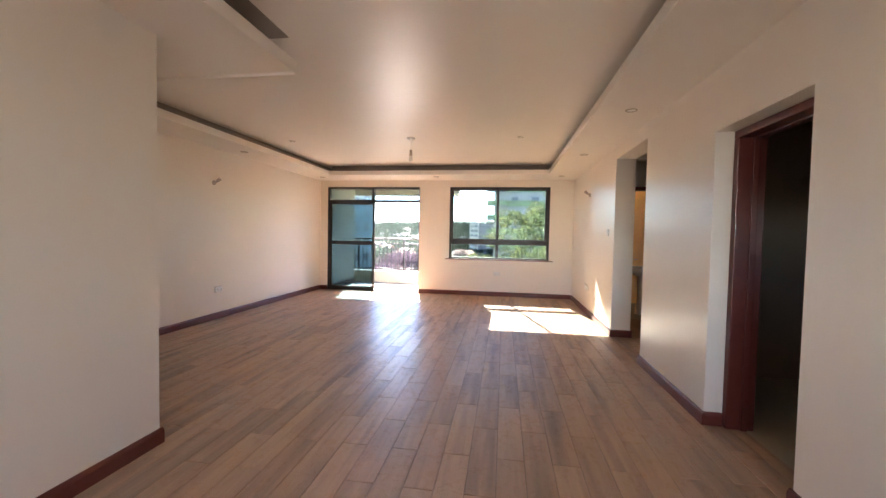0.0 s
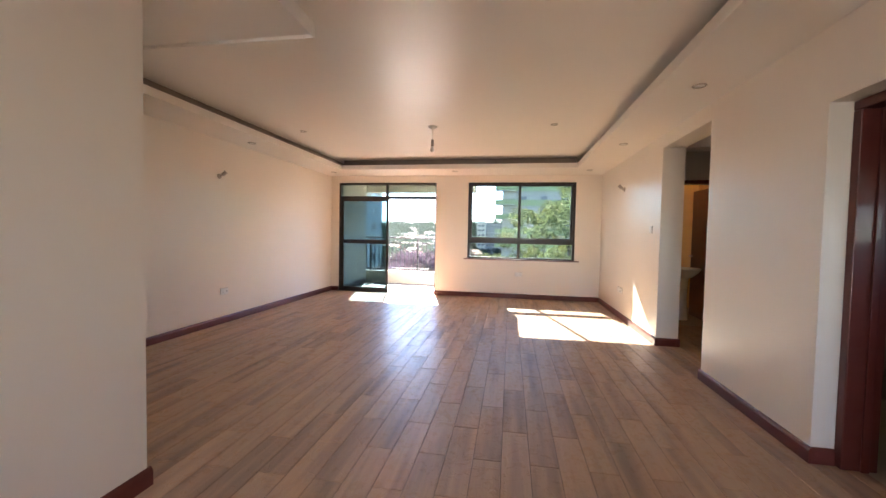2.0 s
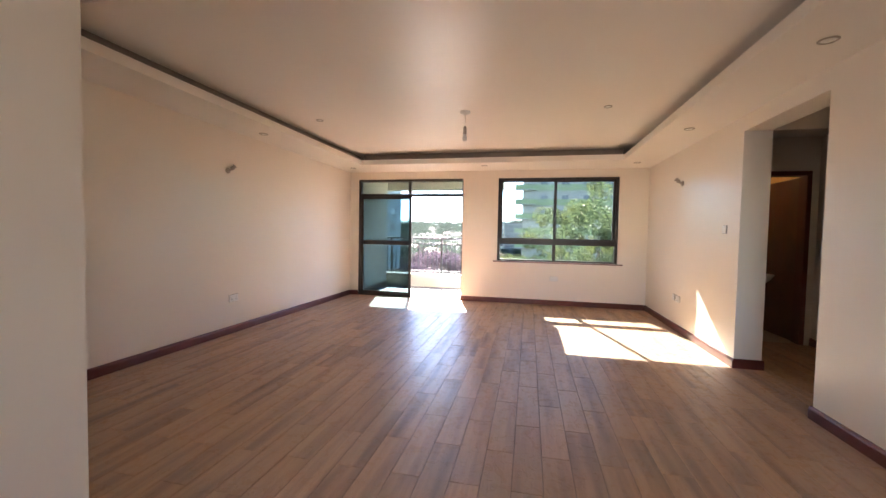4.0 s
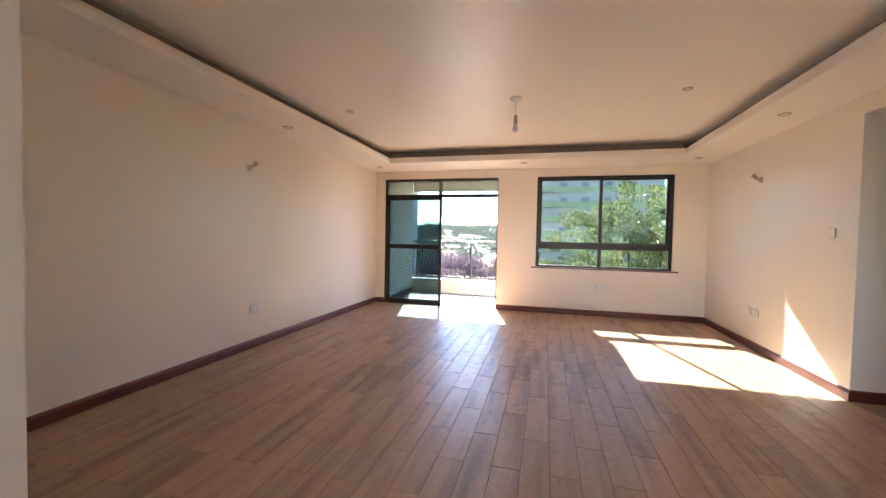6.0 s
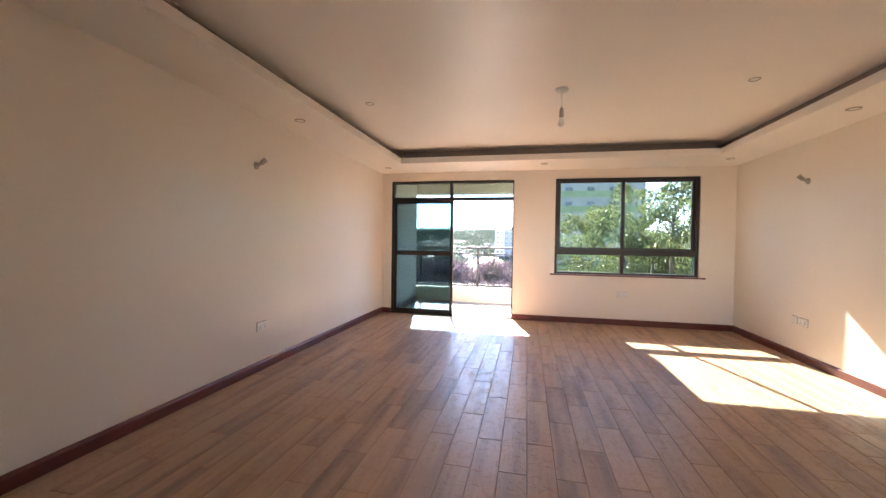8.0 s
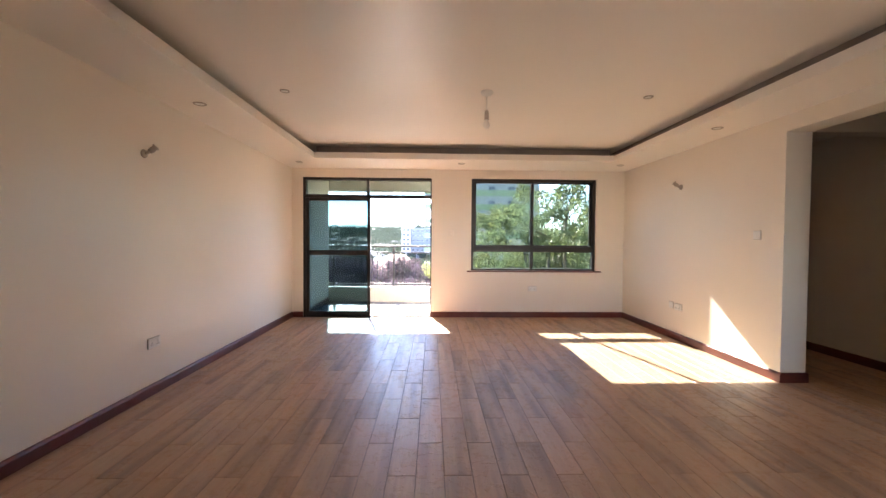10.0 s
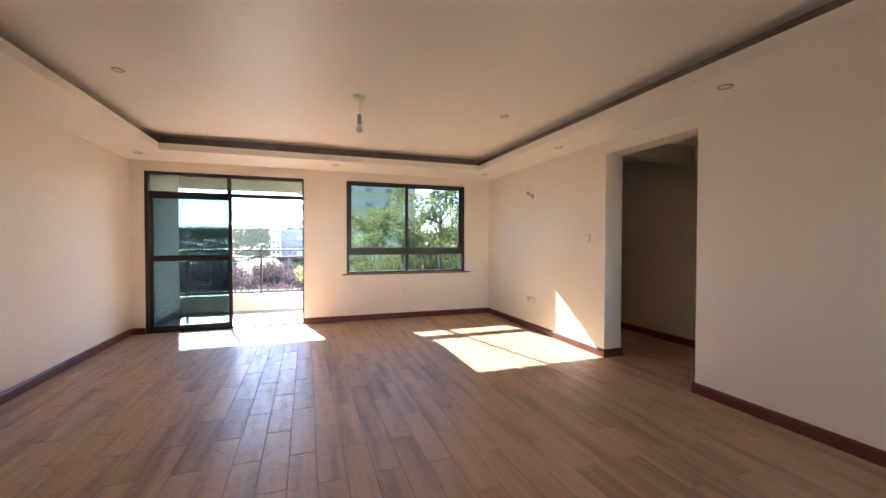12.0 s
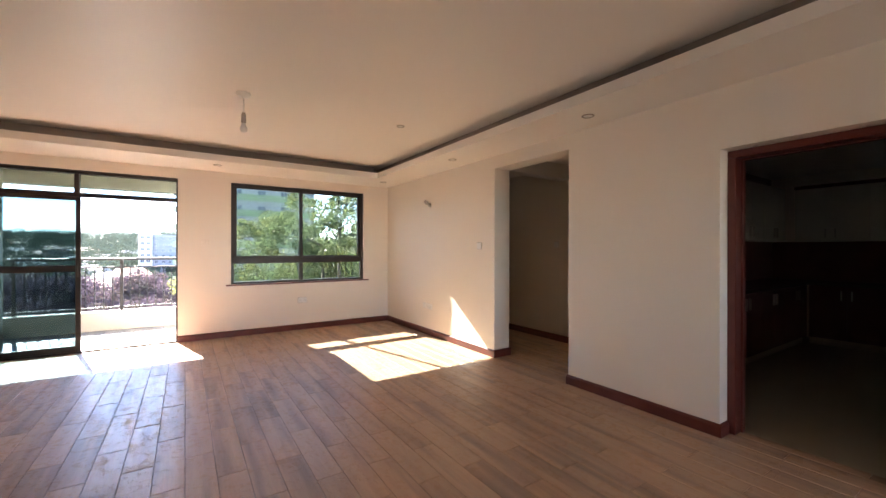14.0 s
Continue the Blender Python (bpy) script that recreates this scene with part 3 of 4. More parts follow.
for x, y in ((0.312, 6.82), (0.31, 9.45), (2.86, 9.44), (5.40, 9.43), (5.42, 7.325), (5.45, 5.265)):
    downlight(x, y, SOFFIT)
for x in (1.0, 4.49):
    downlight(x, 7.0, TOP, 0.045)


# ---- kitchen doorway and what shows through it ----
def kitchen_frame():
    f = thing("door_2", pose(0, 0, 0), "dark mahogany door frame without a leaf", "door", kind="structure")
    a, b, h = KIT[0], KIT[1], KIT[3]
    part("jamb", block(5.877, 6.06, b - 0.055, b - 0.001, 0, h - 0.055, 0.006), M_SKIRT, f)
    part("jamb", block(5.877, 6.06, a + 0.001, a + 0.055, 0, h - 0.055, 0.006), M_SKIRT, f)
    part("head", block(5.877, 6.06, a + 0.001, b - 0.001, h - 0.055, h - 0.001, 0.006), M_SKIRT, f)
    part("stop", block(5.97, 6.01, b - 0.068, b - 0.055, 0, h - 0.055, 0.003), M_SKIRT, f)
    part("stop", block(5.97, 6.01, a + 0.055, b - 0.068, h - 0.068, h - 0.055, 0.003), M_SKIRT, f)


kitchen_frame()


def base_unit(x0, x1, y0, y1, front):
    """A base cabinet with its own doors; front: '-y' or '-x'."""
    c = thing("base_cabinet", pose(x0, y0, 0), "dark red kitchen base cabinet under the worktop", "cabinet", "kitchen base cabinets")
    w, d = x1 - x0, y1 - y0
    if front == "-y":
        part("plinth", block(0, w, 0.05, d, 0, 0.1), M_KTILE, c, "pale tiled plinth")
        part("body", block(0.001, w - 0.001, 0.02, d, 0.1, 0.86), M_DARKCAB, c)
        for i in range(2):
            dr = part("cabinet_door", block(i * w / 2 + 0.003, (i + 1) * w / 2 - 0.003, 0, 0.019, 0.105, 0.85, 0.003), M_DARKCAB, c)
            part("door_handle", block(w / 2 - 0.06 + i * 0.105, w / 2 - 0.045 + i * 0.105, -0.025, 0.0, 0.66, 0.80, 0.004), M_CHROME, dr, "steel bar handle")
    else:
        part("plinth", block(0.05, w, 0, d, 0, 0.1), M_KTILE, c, "pale tiled plinth")
        part("body", block(0.02, w, 0.001, d - 0.001, 0.1, 0.86), M_DARKCAB, c)
        for i in range(2):
            dr = part("cabinet_door", block(0, 0.019, i * d / 2 + 0.003, (i + 1) * d / 2 - 0.003, 0.105, 0.85, 0.003), M_DARKCAB, c)
            part("door_handle", block(-0.025, 0.0, d / 2 - 0.06 + i * 0.105, d / 2 - 0.045 + i * 0.105, 0.66, 0.80, 0.004), M_CHROME, dr, "steel bar handle")


def wall_unit(x0, x1, y0, y1, front, z0=1.5, z1=2.3):
    c = thing("wall_cabinet", pose(x0, y0, z0), "cream lacquered kitchen wall cabinet", "cabinet", "kitchen wall cabinets")
    w, d, h = x1 - x0, y1 - y0, z1 - z0
    if front == "-y":
        part("body", block(0.001, w - 0.001, 0.02, d, 0, h), M_CREAMCAB, c)
        for i in range(2):
            dr = part("cabinet_door", block(i * w / 2 + 0.003, (i + 1) * w / 2 - 0.003, 0, 0.019, 0.003, h - 0.003, 0.003), M_CREAMCAB, c)
            part("door_handle", block(w / 2 - 0.06 + i * 0.105, w / 2 - 0.045 + i * 0.105, -0.025, 0.0, 0.05, 0.19, 0.004), M_CHROME, dr, "steel bar handle")
    else:
        part("body", block(0.02, w, 0.001, d - 0.001, 0, h), M_CREAMCAB, c)
        for i in range(2):
            dr = part("cabinet_door", block(0, 0.019, i * d / 2 + 0.003, (i + 1) * d / 2 - 0.003, 0.003, h - 0.003, 0.003), M_CREAMCAB, c)
            part("door_handle", block(-0.025, 0.0, d / 2 - 0.06 + i * 0.105, d / 2 - 0.045 + i * 0.105, 0.05, 0.19, 0.004), M_CHROME, dr, "steel bar handle")


for i in range(3):
    base_unit(7.55 + 0.87 * i, 8.42 + 0.87 * i, 4.95, 5.548, "-y")
    wall_unit(7.55 + 0.87 * i, 8.42 + 0.87 * i, 5.20, 5.548, "-y")
for i in range(3):
    base_unit(10.15, 10.748, 4.93 - 0.8 * (i + 1), 4.93 - 0.8 * i, "-x")
    wall_unit(10.40, 10.748, 5.15 - 0.8 * (i + 1), 5.15 - 0.8 * i, "-x")
bm = box(bmesh.new(), 7.53, 10.748, 4.925, 5.548, 0.861, 0.90)
box(bm, 10.125, 10.748, 2.53, 4.925, 0.861, 0.90)
tagged(new("worktop", mesh_of("worktop", bm, M_GRANITE)), "dark polished granite kitchen worktop with an upstand", "worktop")
structure("backsplash_kitchen", block(7.53, 10.748, 5.535, 5.549, 0.901, 1.5), M_DARKCAB, "dark red tiled kitchen backsplash", "backsplash")
structure("backsplash_end", block(10.735, 10.749, 2.53, 5.53, 0.901, 1.5), M_DARKCAB, "dark red tiled kitchen backsplash", "backsplash")
tagged(new("cabinet_cornice", mesh_of("cabinet_cornice", block(10.36, 10.748, 2.75, 5.15, 2.30, 2.345, 0.006), M_SKIRT)), "dark mahogany cornice on the wall cabinets", "cornice")


# ---- bathroom at the end of the hall ----
def bathroom():
    f = thing("door_3", pose(0, 0, 0), "dark timber bathroom door standing open in its frame", "door", kind="structure")
    part("jamb", block(6.12, 6.17, 8.08, 8.24, 0, 2.125, 0.005), M_SKIRT, f)
    part("jamb", block(7.03, 7.08, 8.08, 8.24, 0, 2.125, 0.005), M_SKIRT, f)
    part("head", block(6.12, 7.08, 8.08, 8.24, 2.125, 2.179, 0.005), M_SKIRT, f)
    leaf = part("door_leaf", block(7.035, 7.075, 8.245, 9.08, 0.01, 2.115, 0.004), M_DOORW, f, "dark stained timber leaf")
    part("door_handle", tube([(7.035, 9.02, 1.02), (6.985, 9.02, 1.02), (6.98, 8.99, 1.02), (6.98, 8.91, 1.02)], [0.009, 0.009, 0.008, 0.008], 8), M_CHROME, leaf, "steel lever handle")
    b = thing("washbasin", pose(6.74, 8.66, 0), "white ceramic washbasin on a pedestal", "basin")
    bowl = lathe([(0.05, 0.66), (0.13, 0.69), (0.20, 0.76), (0.235, 0.82), (0.24, 0.835), (0.225, 0.838), (0.20, 0.80), (0.12, 0.72), (0, 0.70)])
    for v in bowl.verts:
        v.co.x *= 1.15
    part("bowl", bowl, M_CERAMIC, b)
    part("pedestal", lathe([(0, 0), (0.11, 0), (0.10, 0.05), (0.075, 0.35), (0.09, 0.64), (0.10, 0.68), (0, 0.685)]), M_CERAMIC, b)
    part("tap", tube([(-0.20, 0.05, 0.80), (-0.20, 0.05, 0.93), (-0.17, 0.04, 0.97), (-0.10, 0.02, 0.96)], [0.014, 0.012, 0.011, 0.010], 10), M_CHROME, b, "chrome tap")
    c = thing("bathroom_ceiling_lamp", pose(6.75, 9.3, 2.6), "round warm ceiling lamp in the bathroom", "lamp")
    part("base", lathe([(0, 0), (0.10, 0), (0.10, -0.02), (0, -0.02)]), M_WHITE, c)
    part("globe", lathe([(0.09, -0.02), (0.11, -0.05), (0.08, -0.10), (0, -0.12)]), glowing("lamp_glow", (1.0, 0.72, 0.38), 0.5), c, "glowing opal globe")


bathroom()


# ---- outdoors ----
GROUND = -13.0
M_GRASS = surf("dry_grass_ground", (0.040, 0.043, 0.025), (0.060, 0.056, 0.034), 0.05, 0.9, 0.0, 0.6)
M_BARK = surf("grey_brown_bark", (0.11, 0.085, 0.065), (0.17, 0.14, 0.11), 3.0, 0.9, 0.5, 25.0)
M_LEAF = leafy("yellow_green_leaves", (0.085, 0.125, 0.062), (0.15, 0.19, 0.085), (0.20, 0.20, 0.06), 0.45, 0.04)
M_LILAC = leafy("lilac_blossom", (0.085, 0.064, 0.075), (0.115, 0.088, 0.10), (0.075, 0.068, 0.05), 0.25)
M_WOOD = leafy("dark_far_leaves", (0.050, 0.066, 0.048), (0.068, 0.084, 0.062), (0.056, 0.070, 0.054), 0.2)
M_BUSH = leafy("fresh_green_leaves", (0.05, 0.10, 0.02), (0.10, 0.16, 0.03), (0.07, 0.12, 0.025))
M_PALEGREEN = surf("pale_green_render", (0.28, 0.36, 0.18), (0.33, 0.41, 0.22), 0.4, 0.85)
M_OFFWHITE = surf("offwhite_render", (0.36, 0.35, 0.33), (0.42, 0.41, 0.38), 0.4, 0.85)
M_GREYWALL = surf("pale_grey_render", (0.17, 0.18, 0.20), (0.21, 0.22, 0.24), 0.4, 0.85)
M_TOWER = surf("grey_green_render", (0.52, 0.55, 0.50), (0.58, 0.61, 0.56), 0.4, 0.85)
M_ROOFS = [surf("iron_sheet_roof", (0.16, 0.16, 0.17), (0.22, 0.22, 0.23), 0.8, 0.8), surf("rust_red_roof", (0.25, 0.10, 0.06), (0.32, 0.14, 0.09), 0.8, 0.7), surf("white_roof", (0.18, 0.175, 0.17), (0.22, 0.215, 0.21), 0.8, 0.85)]
M_FARPANE = surf("dark_window_glass", (0.06, 0.08, 0.10), (0.09, 0.11, 0.13), 1.0, 0.08)


def rise(x, y):
    """The land lies flat near the house and climbs slowly to low hills."""
    s = min(1.0, max(0.0, (y - 150.0) / 800.0))
    return GROUND + 34.0 * s * s * (3 - 2 * s) + (2.5 * math.sin(x * 0.011 + 1.0) + 1.5 * math.sin(x * 0.027)) * s


def ground_sheet():
    ys = [-2000, -600, -200, -60, -20, 0, 20, 40, 70, 110, 160, 220, 300, 400, 520, 660, 820, 1000, 1400, 2200, 4000]
    xs = [-3000, -1500, -900, -600, -400, -280, -200, -140, -90, -50, -20, 0, 20, 50, 90, 140, 200, 280, 400, 600, 900, 1500, 3000]
    v = [(x, y, rise(x, y)) for y in ys for x in xs]
    n = len(xs)
    f = [(j * n + i, j * n + i + 1, (j + 1) * n + i + 1, (j + 1) * n + i) for j in range(len(ys) - 1) for i in range(n - 1)]
    me = bpy.data.meshes.new("ground")
    me.from_pydata(v, [], f)
    me.materials.append(M_GRASS)
    tagged(new("ground", me), "dry grass and earth rising to low hills", "ground", kind="structure")


ground_sheet()


def leaf_mesh(name, centres, radii, per, size, material, seed, flat=0.75):
    """Many small folded leaves in loose clumps."""
    rng = np.random.default_rng(seed)
    c = np.repeat(np.asarray(centres, float), per, axis=0)
    r = np.repeat(np.asarray(radii, float), per)[:, None]
    d = rng.normal(size=c.shape)
    d /= np.linalg.norm(d, axis=1)[:, None]
    p = c + d * r * rng.uniform(0.25, 1.0, (len(c), 1)) ** 0.5 * np.array([1, 1, flat])
    along = rng.normal(size=c.shape) + np.array([0, 0, -0.5])
    along /= np.linalg.norm(along, axis=1)[:, None]
    side = np.cross(along, rng.normal(size=c.shape))
    side /= np.linalg.norm(side, axis=1)[:, None]
    s = size * rng.uniform(0.6, 1.3, (len(c), 1))
    v = np.stack([p - along * s, p + side * s * 0.42, p + along * s, p - side * s * 0.42], axis=1).reshape(-1, 3)
    f = np.arange(len(v)).reshape(-1, 4)
    me = bpy.data.meshes.new(name)
    me.from_pydata(v.tolist(), [], f.tolist())
    me.materials.append(material)
    return me


def join_tubes(segs):
    bm = bmesh.new()
    for pts, rad, sides in segs:
        t = tube(pts, rad, sides)
        me = bpy.data.meshes.new("limb")
        t.to_mesh(me)
        t.free()
        bm.from_mesh(me)
        bpy.data.meshes.remove(me)
    return bm


def tree(name, x, y, base, crown_c, crown_r, trunk_r, clumps, per, leaf, material, seed, label, clump_r=0.9, slant=None):
    """A tapered trunk, forking limbs to the clumps, and a crown of small leaves with gaps."""
    rng = random.Random(seed)
    t = thing(name, pose(x, y, base), label, "tree", "trees outside")
    o = Vector((x, y, base))
    cc = Vector(crown_c) - o
    fork = Vector((cc.x * 0.35, cc.y * 0.35, max(cc.z - crown_r[2] * 1.0, 1.5)))
    segs = [([(0, 0, 0), fork * 0.5 + Vector((0.15, 0, 0)), fork], [trunk_r, trunk_r * 0.8, trunk_r * 0.62], 10)]
    mains = []
    for i in range(7):
        a = 2 * math.pi * (i + rng.random() * 0.6) / 7
        reach = 0.45 + 0.25 * rng.random()
        tip = cc + Vector((math.cos(a) * crown_r[0] * reach, math.sin(a) * crown_r[1] * reach, crown_r[2] * rng.uniform(-0.25, 0.45)))
        mid = fork.lerp(tip, 0.5) + Vector((rng.uniform(-0.4, 0.4), rng.uniform(-0.4, 0.4), rng.uniform(0.0, 0.6)))
        segs.append(([fork - Vector((0, 0, 0.2)), mid, tip], [trunk_r * 0.5, trunk_r * 0.32, trunk_r * 0.18], 7))
        mains += [mid, tip, mid.lerp(tip, 0.5)]
    centres, radii = [], []
    while len(centres) < clumps:
        d = Vector((rng.gauss(0, 1), rng.gauss(0, 1), rng.gauss(0, 1))).normalized() * rng.uniform(0.35, 1.0) ** 0.6
        if slant is not None and d.z > slant + 0.5 * d.x:
            continue
        p = cc + Vector((d.x * crown_r[0], d.y * crown_r[1], d.z * crown_r[2]))
        if noise.noise((p + o) * 0.6) < -0.05:
            continue
        centres.append(p)
        radii.append(clump_r * rng.uniform(0.55, 1.15))
        if len(centres) % 3 == 0:
            near = min(mains, key=lambda m: (m - p).length)
            segs.append(([near, near.lerp(p, 0.5) + Vector((0, 0, rng.uniform(0, 0.3))), p], [trunk_r * 0.13, trunk_r * 0.08, 0.012], 5))
    part("trunk", join_tubes(segs), M_BARK, t, "grey-brown trunk and limbs")
    ob = new("crown", leaf_mesh("crown", centres, radii, per, leaf, material, seed))
    ob.parent = t
    return t


tree("shade_tree", 9.0, 24.5, GROUND, (8.6, 23.5, -0.4), (6.2, 4.2, 6.6), 0.34, 430, 190, 0.085, M_LEAF, 4, "tall leafy tree with yellow-green leaves outside the window", 0.66, 0.8)
tree("shade_tree", 12.6, 31.0, GROUND, (12.2, 30.5, -2.2), (5.8, 4.2, 5.6), 0.3, 300, 170, 0.10, M_LEAF, 9, "leafy tree with yellow-green leaves behind a taller one", 0.8)
for i, (x, y, top) in enumerate(((-13.5, 40, -1.6), (-6.5, 46, -0.9), (-1.0, 39, -2.6), (3.5, 47, -1.6), (-21.0, 52, -1.0), (-10.5, 62, -1.5), (-2.0, 66, -1.8), (-32, 58, -1.0))):
    tree("jacaranda_tree", x, y, GROUND, (x, y, top - 2.6), (4.6, 4.2, 2.7), 0.22, 190, 130, 0.12, M_LILAC, 20 + i, "jacaranda tree in pale lilac bloom", 1.0)
tree("green_tree", 1.2, 33, GROUND, (1.2, 33, -4.6), (2.2, 2.2, 2.0), 0.16, 60, 110, 0.12, M_BUSH, 41, "small round fresh green tree", 0.7)


def building(name, x0, x1, y0, y1, z1, material, label, win_x, storeys, storey, first, band=None, win=(1.5, 1.3), base=None, side=()):
    """A block with a parapet roof, bands, and a window to each bay of each storey on the face towards the house."""
    base = GROUND if base is None else base
    h = thing(name, pose(x0, y0, base), label, "building", "buildings outside")
    w, d, t = x1 - x0, y1 - y0, z1 - base
    part("wall", block(0, w, 0, d, 0, t), material, h)
    part("roof", block(-0.3, w + 0.3, -0.3, d + 0.3, t, t + 0.35), M_OFFWHITE, h, "flat roof with an overhanging edge")
    part("parapet", block(0.2, w - 0.2, 0.2, d - 0.2, t + 0.35, t + 0.9), material, h)
    fr = bmesh.new()
    a, b = win[0] / 2, win[1] / 2
    for q in ((-a, a, b - 0.07, b), (-a, a, -b, -b + 0.07), (-a, -a + 0.07, -b + 0.07, b - 0.07), (a - 0.07, a, -b + 0.07, b - 0.07), (-0.03, 0.03, -b + 0.07, b - 0.07)):
        box(fr, q[0], q[1], -0.06, 0.05, q[2], q[3])
    box(fr, -a - 0.1, a + 0.1, -0.14, 0.0, -b - 0.1, -b - 0.001)
    frame_me = mesh_of("window", fr, M_OFFWHITE)
    pane_me = mesh_of("pane", block(-a + 0.07, a - 0.07, -0.02, 0.03, -b + 0.07, b - 0.07), M_FARPANE)
    for s in range(storeys):
        z = first + s * storey - base
        if band is not None:
            part("band", block(-0.05, w + 0.05, -0.06, 0.0, z - 1.45, z - 1.45 + band[1]), band[0], h)
        for x in win_x:
            o = new("window", frame_me)
            o.parent = h
            o.location = (x - x0, 0, z)
            p = new("pane", pane_me)
            p.parent = o
        for y in side:
            o = new("window", frame_me)
            o.parent = h
            o.matrix_basis = pose(w, y - y0, z, 0, 0, 90)
            p = new("pane", pane_me)
            p.parent = o
    return h


g = building("apartment_block", 2.2, 25, 86, 102, 21.0, M_OFFWHITE, "white and pale green apartment block behind the tree", [6.5 + 4.2 * i for i in range(4)], 10, 3.0, -9.0, (M_PALEGREEN, 1.25))
for s in range(10):
    z = -10.4 + 3.0 * s - GROUND
    b = part("balcony", block(-1.5, 2.6, -1.3, 0.0, z, z + 0.18), M_OFFWHITE, g)
    part("balcony_front", block(-1.5, 2.6, -1.3, -1.18, z + 0.18, z + 1.05), M_PALEGREEN, b)
    part("balcony_rail", block(-1.5, 2.6, -1.28, -1.22, z + 1.12, z + 1.17), M_RAIL, b)
building("tower_block", -46, -23.1, 66, 82, 19.0, M_TOWER, "pale grey-green apartment tower with stacked windows", [-43 + 3.4 * i for i in range(6)], 9, 3.0, -9.4, None, (2.6, 1.5), None, (71.5, 77.0))
building("white_block", -17.0, -11.5, 250, 262, 8.6, M_EXT, "cream stair tower of a white apartment block", [-15.4, -13.0], 6, 3.0, -8.0, None, (1.7, 1.4), rise(-14, 250))
building("white_block", -11.45, 3.0, 252, 264, 7.6, M_GREYWALL, "long pale grey apartment block in the distance", [-9.8 + 2.9 * i for i in range(5)], 6, 3.0, -8.6, None, (1.5, 1.3), rise(-4, 250))


def small_house(x, y, w, d, h, roof, turn):
    z = rise(x, y)
    t = thing("house", pose(x, y, z, 0, 0, turn), "low distant house with a pitched roof", "house", "distant houses")
    part("wall", block(-w / 2, w / 2, -d / 2, d / 2, -1.5, h), M_OFFWHITE, t)
    bm = bmesh.new()
    e = 0.5
    v = [bm.verts.new(p) for p in ((-w / 2 - e, -d / 2 - e, h), (w / 2 + e, -d / 2 - e, h), (w / 2 + e, d / 2 + e, h), (-w / 2 - e, d / 2 + e, h), (-w / 2 + d * 0.2, 0, h + d * 0.28), (w / 2 - d * 0.2, 0, h + d * 0.28))]
    for q in ((0, 1, 5, 4), (2, 3, 4, 5), (1, 2, 5), (3, 0, 4), (3, 2, 1, 0)):
        bm.faces.new([v[i] for i in q])
    part("roof", bm, roof, t)
    for i in range(3):
        part("window", block(-w / 2 + w * (i + 0.5) / 3 - 0.6, -w / 2 + w * (i + 0.5) / 3 + 0.6, -d / 2 - 0.05, -d / 2 + 0.02, h - 2.0, h - 0.8), M_FARPANE, t)


rng = random.Random(12)
for i in range(52):
    y = rng.uniform(95, 420)
    x = -0.33 * y * rng.random() + rng.uniform(-8, 6)
    if x > -11 or (-24 < x < 6 and y > 225):
        continue
    small_house(x, y, rng.uniform(9, 20), rng.uniform(7, 10), rng.uniform(3.0, 5.5), M_ROOFS[i % 3], rng.uniform(-40, 40))


def far_woods():
    """Tree crowns over the rising land, out to the skyline."""
    rng = random.Random(5)
    centres, radii = [], []
    for i in range(2300):
        y = 85 + 800 * rng.random() ** 1.3
        x = 2 + rng.uniform(-0.62, 0.12) * y
        r = rng.uniform(1.8, 5.6) * (0.8 + y / 900)
        if y < 265 and -26 < x < 8:
            r = min(r, 2.4)
        z = rise(x, y)
        for k in range(3):
            centres.append((x + rng.uniform(-r, r), y + rng.uniform(-r, r), z + r * rng.uniform(0.5, 1.4)))
            radii.append(r * rng.uniform(0.6, 1.0))
    ob = new("woods", leaf_mesh("woods", centres, radii, 60, 0.75, M_WOOD, 3, 0.8))
    tagged(ob, "dark green trees covering the distant hills", "woods", kind="stuff")


far_woods()


# ---- floor planks ----
PW, PL = 0.1632, 0.72
floor = structure("floor", block(0.0, RX, BACK, FAR, -0.12, -0.0035), M_GROUT, "wood-look brown plank tiles with dark joints", "floor")
hall_floor = structure("floor_hall", block(RX, 9.0, 5.70, 8.16, -0.12, -0.0035), M_GROUT, "wood-look brown plank tiles in the hall", "floor")
structure("sill_balcony", block(DOOR[0], DOOR[1], FAR, 10.2, -0.12, -0.0005), M_BTILE, "pale threshold under the balcony door", "sill")


def plank_data(w, l):
    """A chamfered tile about its own centre, its top at z = 0."""
    g, c, d = 0.0011, 0.0024, 0.0034
    x, y = w / 2 - g, l / 2 - g
    low = [(-x, -y, -d), (x, -y, -d), (x, y, -d), (-x, y, -d)]
    mid = [(-x, -y, -c), (x, -y, -c), (x, y, -c), (-x, y, -c)]
    top = [(-x + c, -y + c, 0), (x - c, -y + c, 0), (x - c, y - c, 0), (-x + c, y - c, 0)]
    faces = [(8, 9, 10, 11)]
    for i in range(4):
        j = (i + 1) % 4
        faces += [(i, j, 4 + j, 4 + i), (4 + i, 4 + j, 8 + j, 8 + i)]
    return low + mid + top, faces


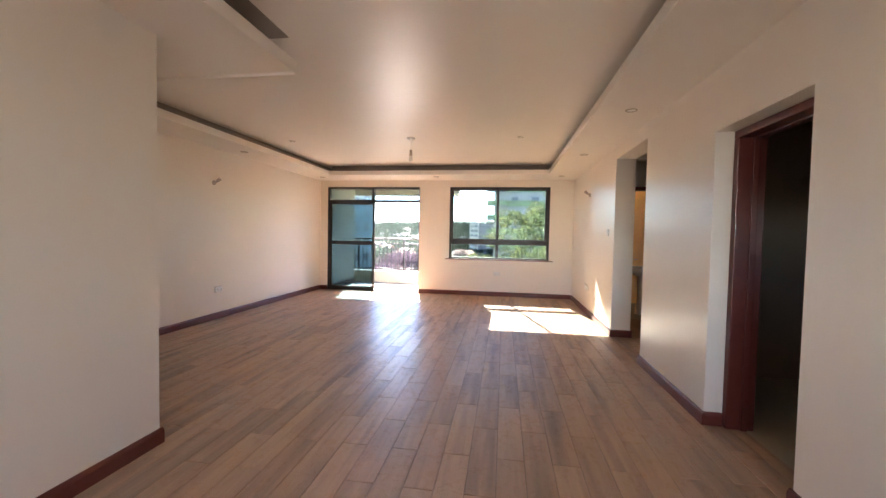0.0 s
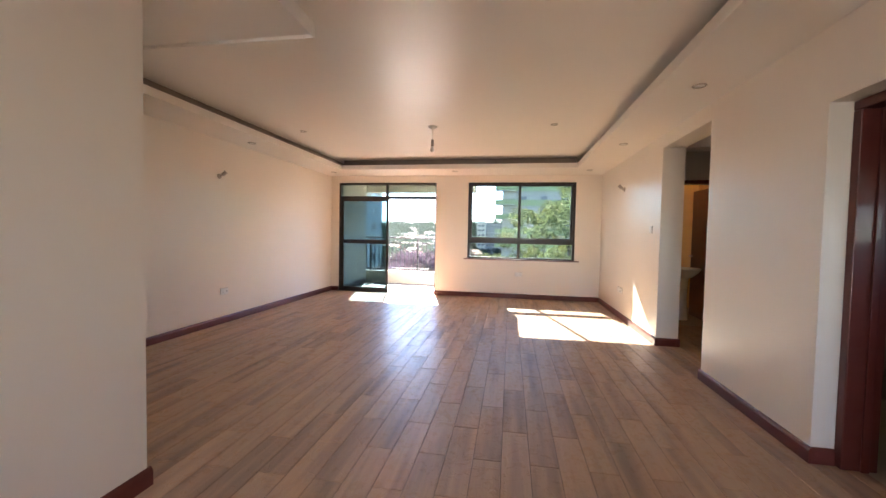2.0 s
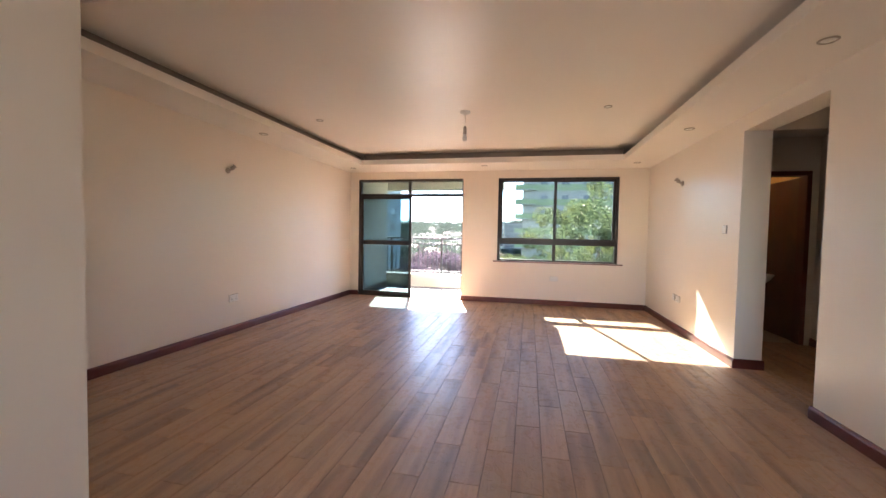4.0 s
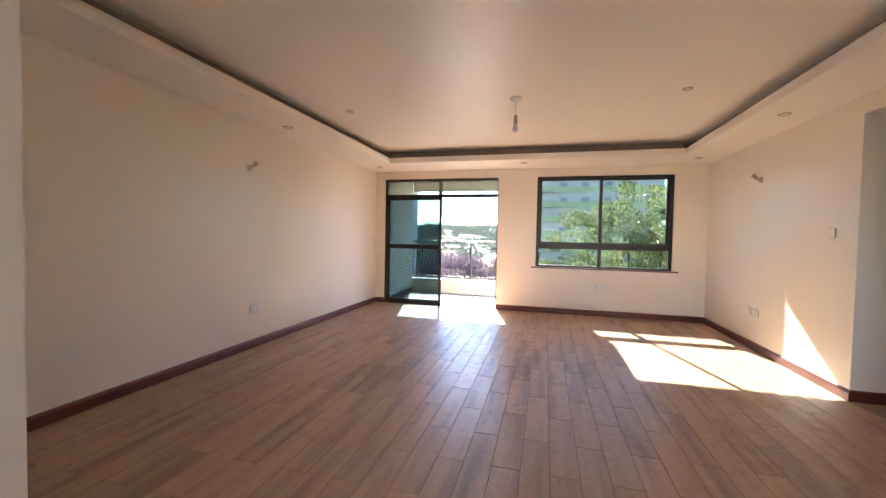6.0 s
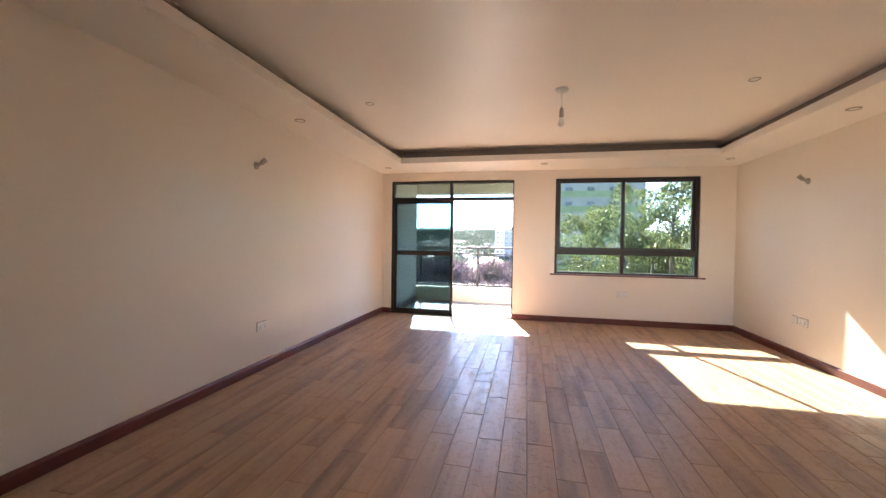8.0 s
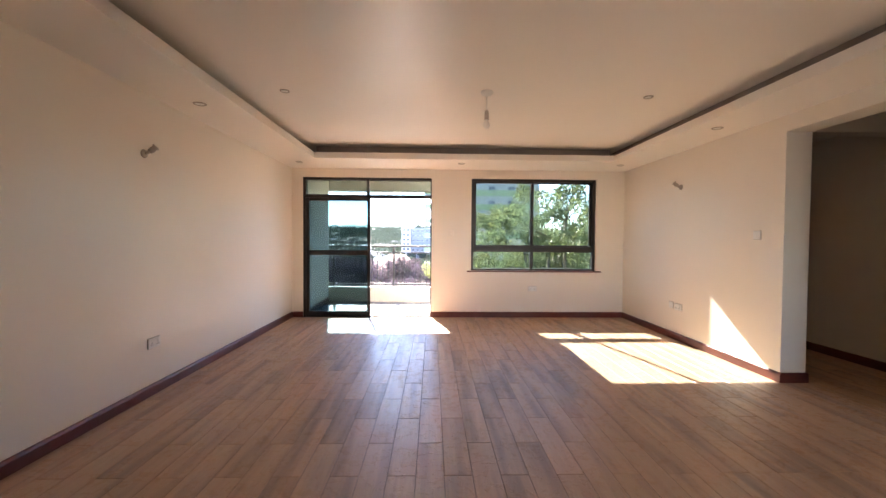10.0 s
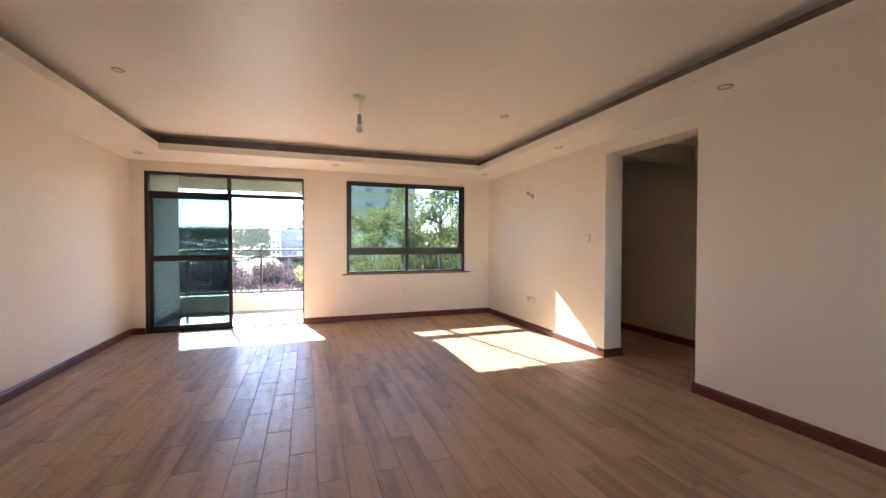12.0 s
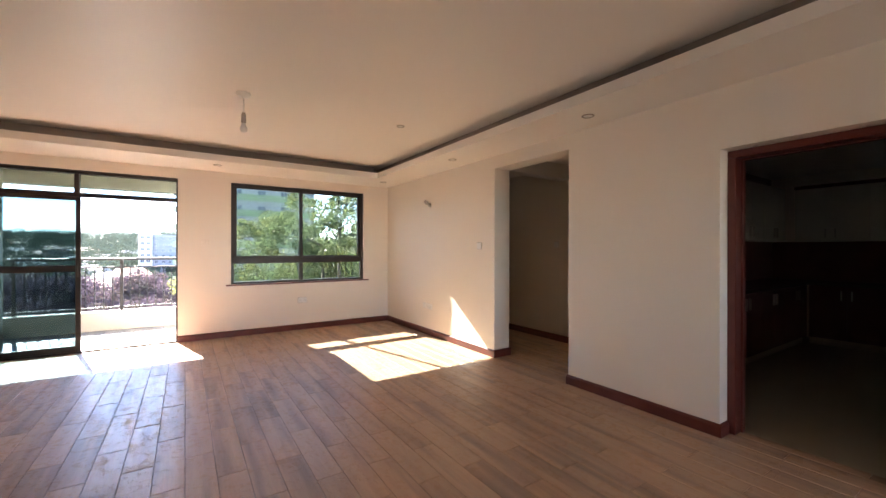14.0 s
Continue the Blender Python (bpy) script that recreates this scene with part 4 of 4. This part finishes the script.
def lay_planks():
    cache, rest_v, rest_f, count = {}, [], [], 0
    for k in range(-21, 36):
        xa = 3.297 + PW * k
        for n in range(-12, 9):
            ya = 4.354 + 0.36 * (k % 2) + PL * n
            for x0, x1, y0, y1, home in ((0.0, RX, BACK, FAR, floor), (RX, 9.0, 5.70, 8.16, hall_floor)):
                if home is floor and ya + PL < 3.413 and xa + PW < 2.1:
                    continue
                a, b, c, d = max(xa, x0), min(xa + PW, x1), max(ya, y0), min(ya + PL, y1)
                if b - a < 0.02 or d - c < 0.02:
                    continue
                mid = ((a + b) / 2, (c + d) / 2)
                key = (round(b - a, 3), round(d - c, 3))
                if home is floor and 0.0 < mid[0] < W and 2.9 < mid[1] < 8.45 and count < 300:
                    if key not in cache:
                        me = bpy.data.meshes.new("plank")
                        me.from_pydata(*[plank_data(*key)[0], [], plank_data(*key)[1]])
                        me.materials.append(M_TILE)
                        cache[key] = me
                    ob = new("plank", cache[key])
                    ob.parent = home
                    ob.location = (mid[0], mid[1], random.uniform(-0.0003, 0.0003))
                    count += 1
                else:
                    v, f = plank_data(*key)
                    o = len(rest_v)
                    rest_v += [(p[0] + mid[0], p[1] + mid[1], p[2]) for p in v]
                    rest_f += [tuple(i + o for i in q) for q in f]
    me = bpy.data.meshes.new("planks")
    me.from_pydata(rest_v, [], rest_f)
    me.materials.append(M_TILE)
    ob = new("planks", me)
    ob.parent = floor
    tagged(ob, kind="stuff")


lay_planks()


def lay_balcony_tiles():
    v, f = plank_data(0.398, 0.398)
    me = bpy.data.meshes.new("floor_tile")
    me.from_pydata(v, [], f)
    me.materials.append(M_BTILE)
    home = structure("floor_balcony", block(0.16, 3.1, 10.2, KERB_Y, -0.03, -0.0235), M_GROUT, "pale tiled balcony floor", "floor")
    for i in range(8):
        for j in range(4):
            x, y = 0.36 + 0.4 * i, 10.4 + 0.4 * j
            if x < 3.0 and y < KERB_Y:
                ob = new("floor_tile", me)
                ob.parent = home
                ob.location = (x, y, -0.02)


lay_balcony_tiles()
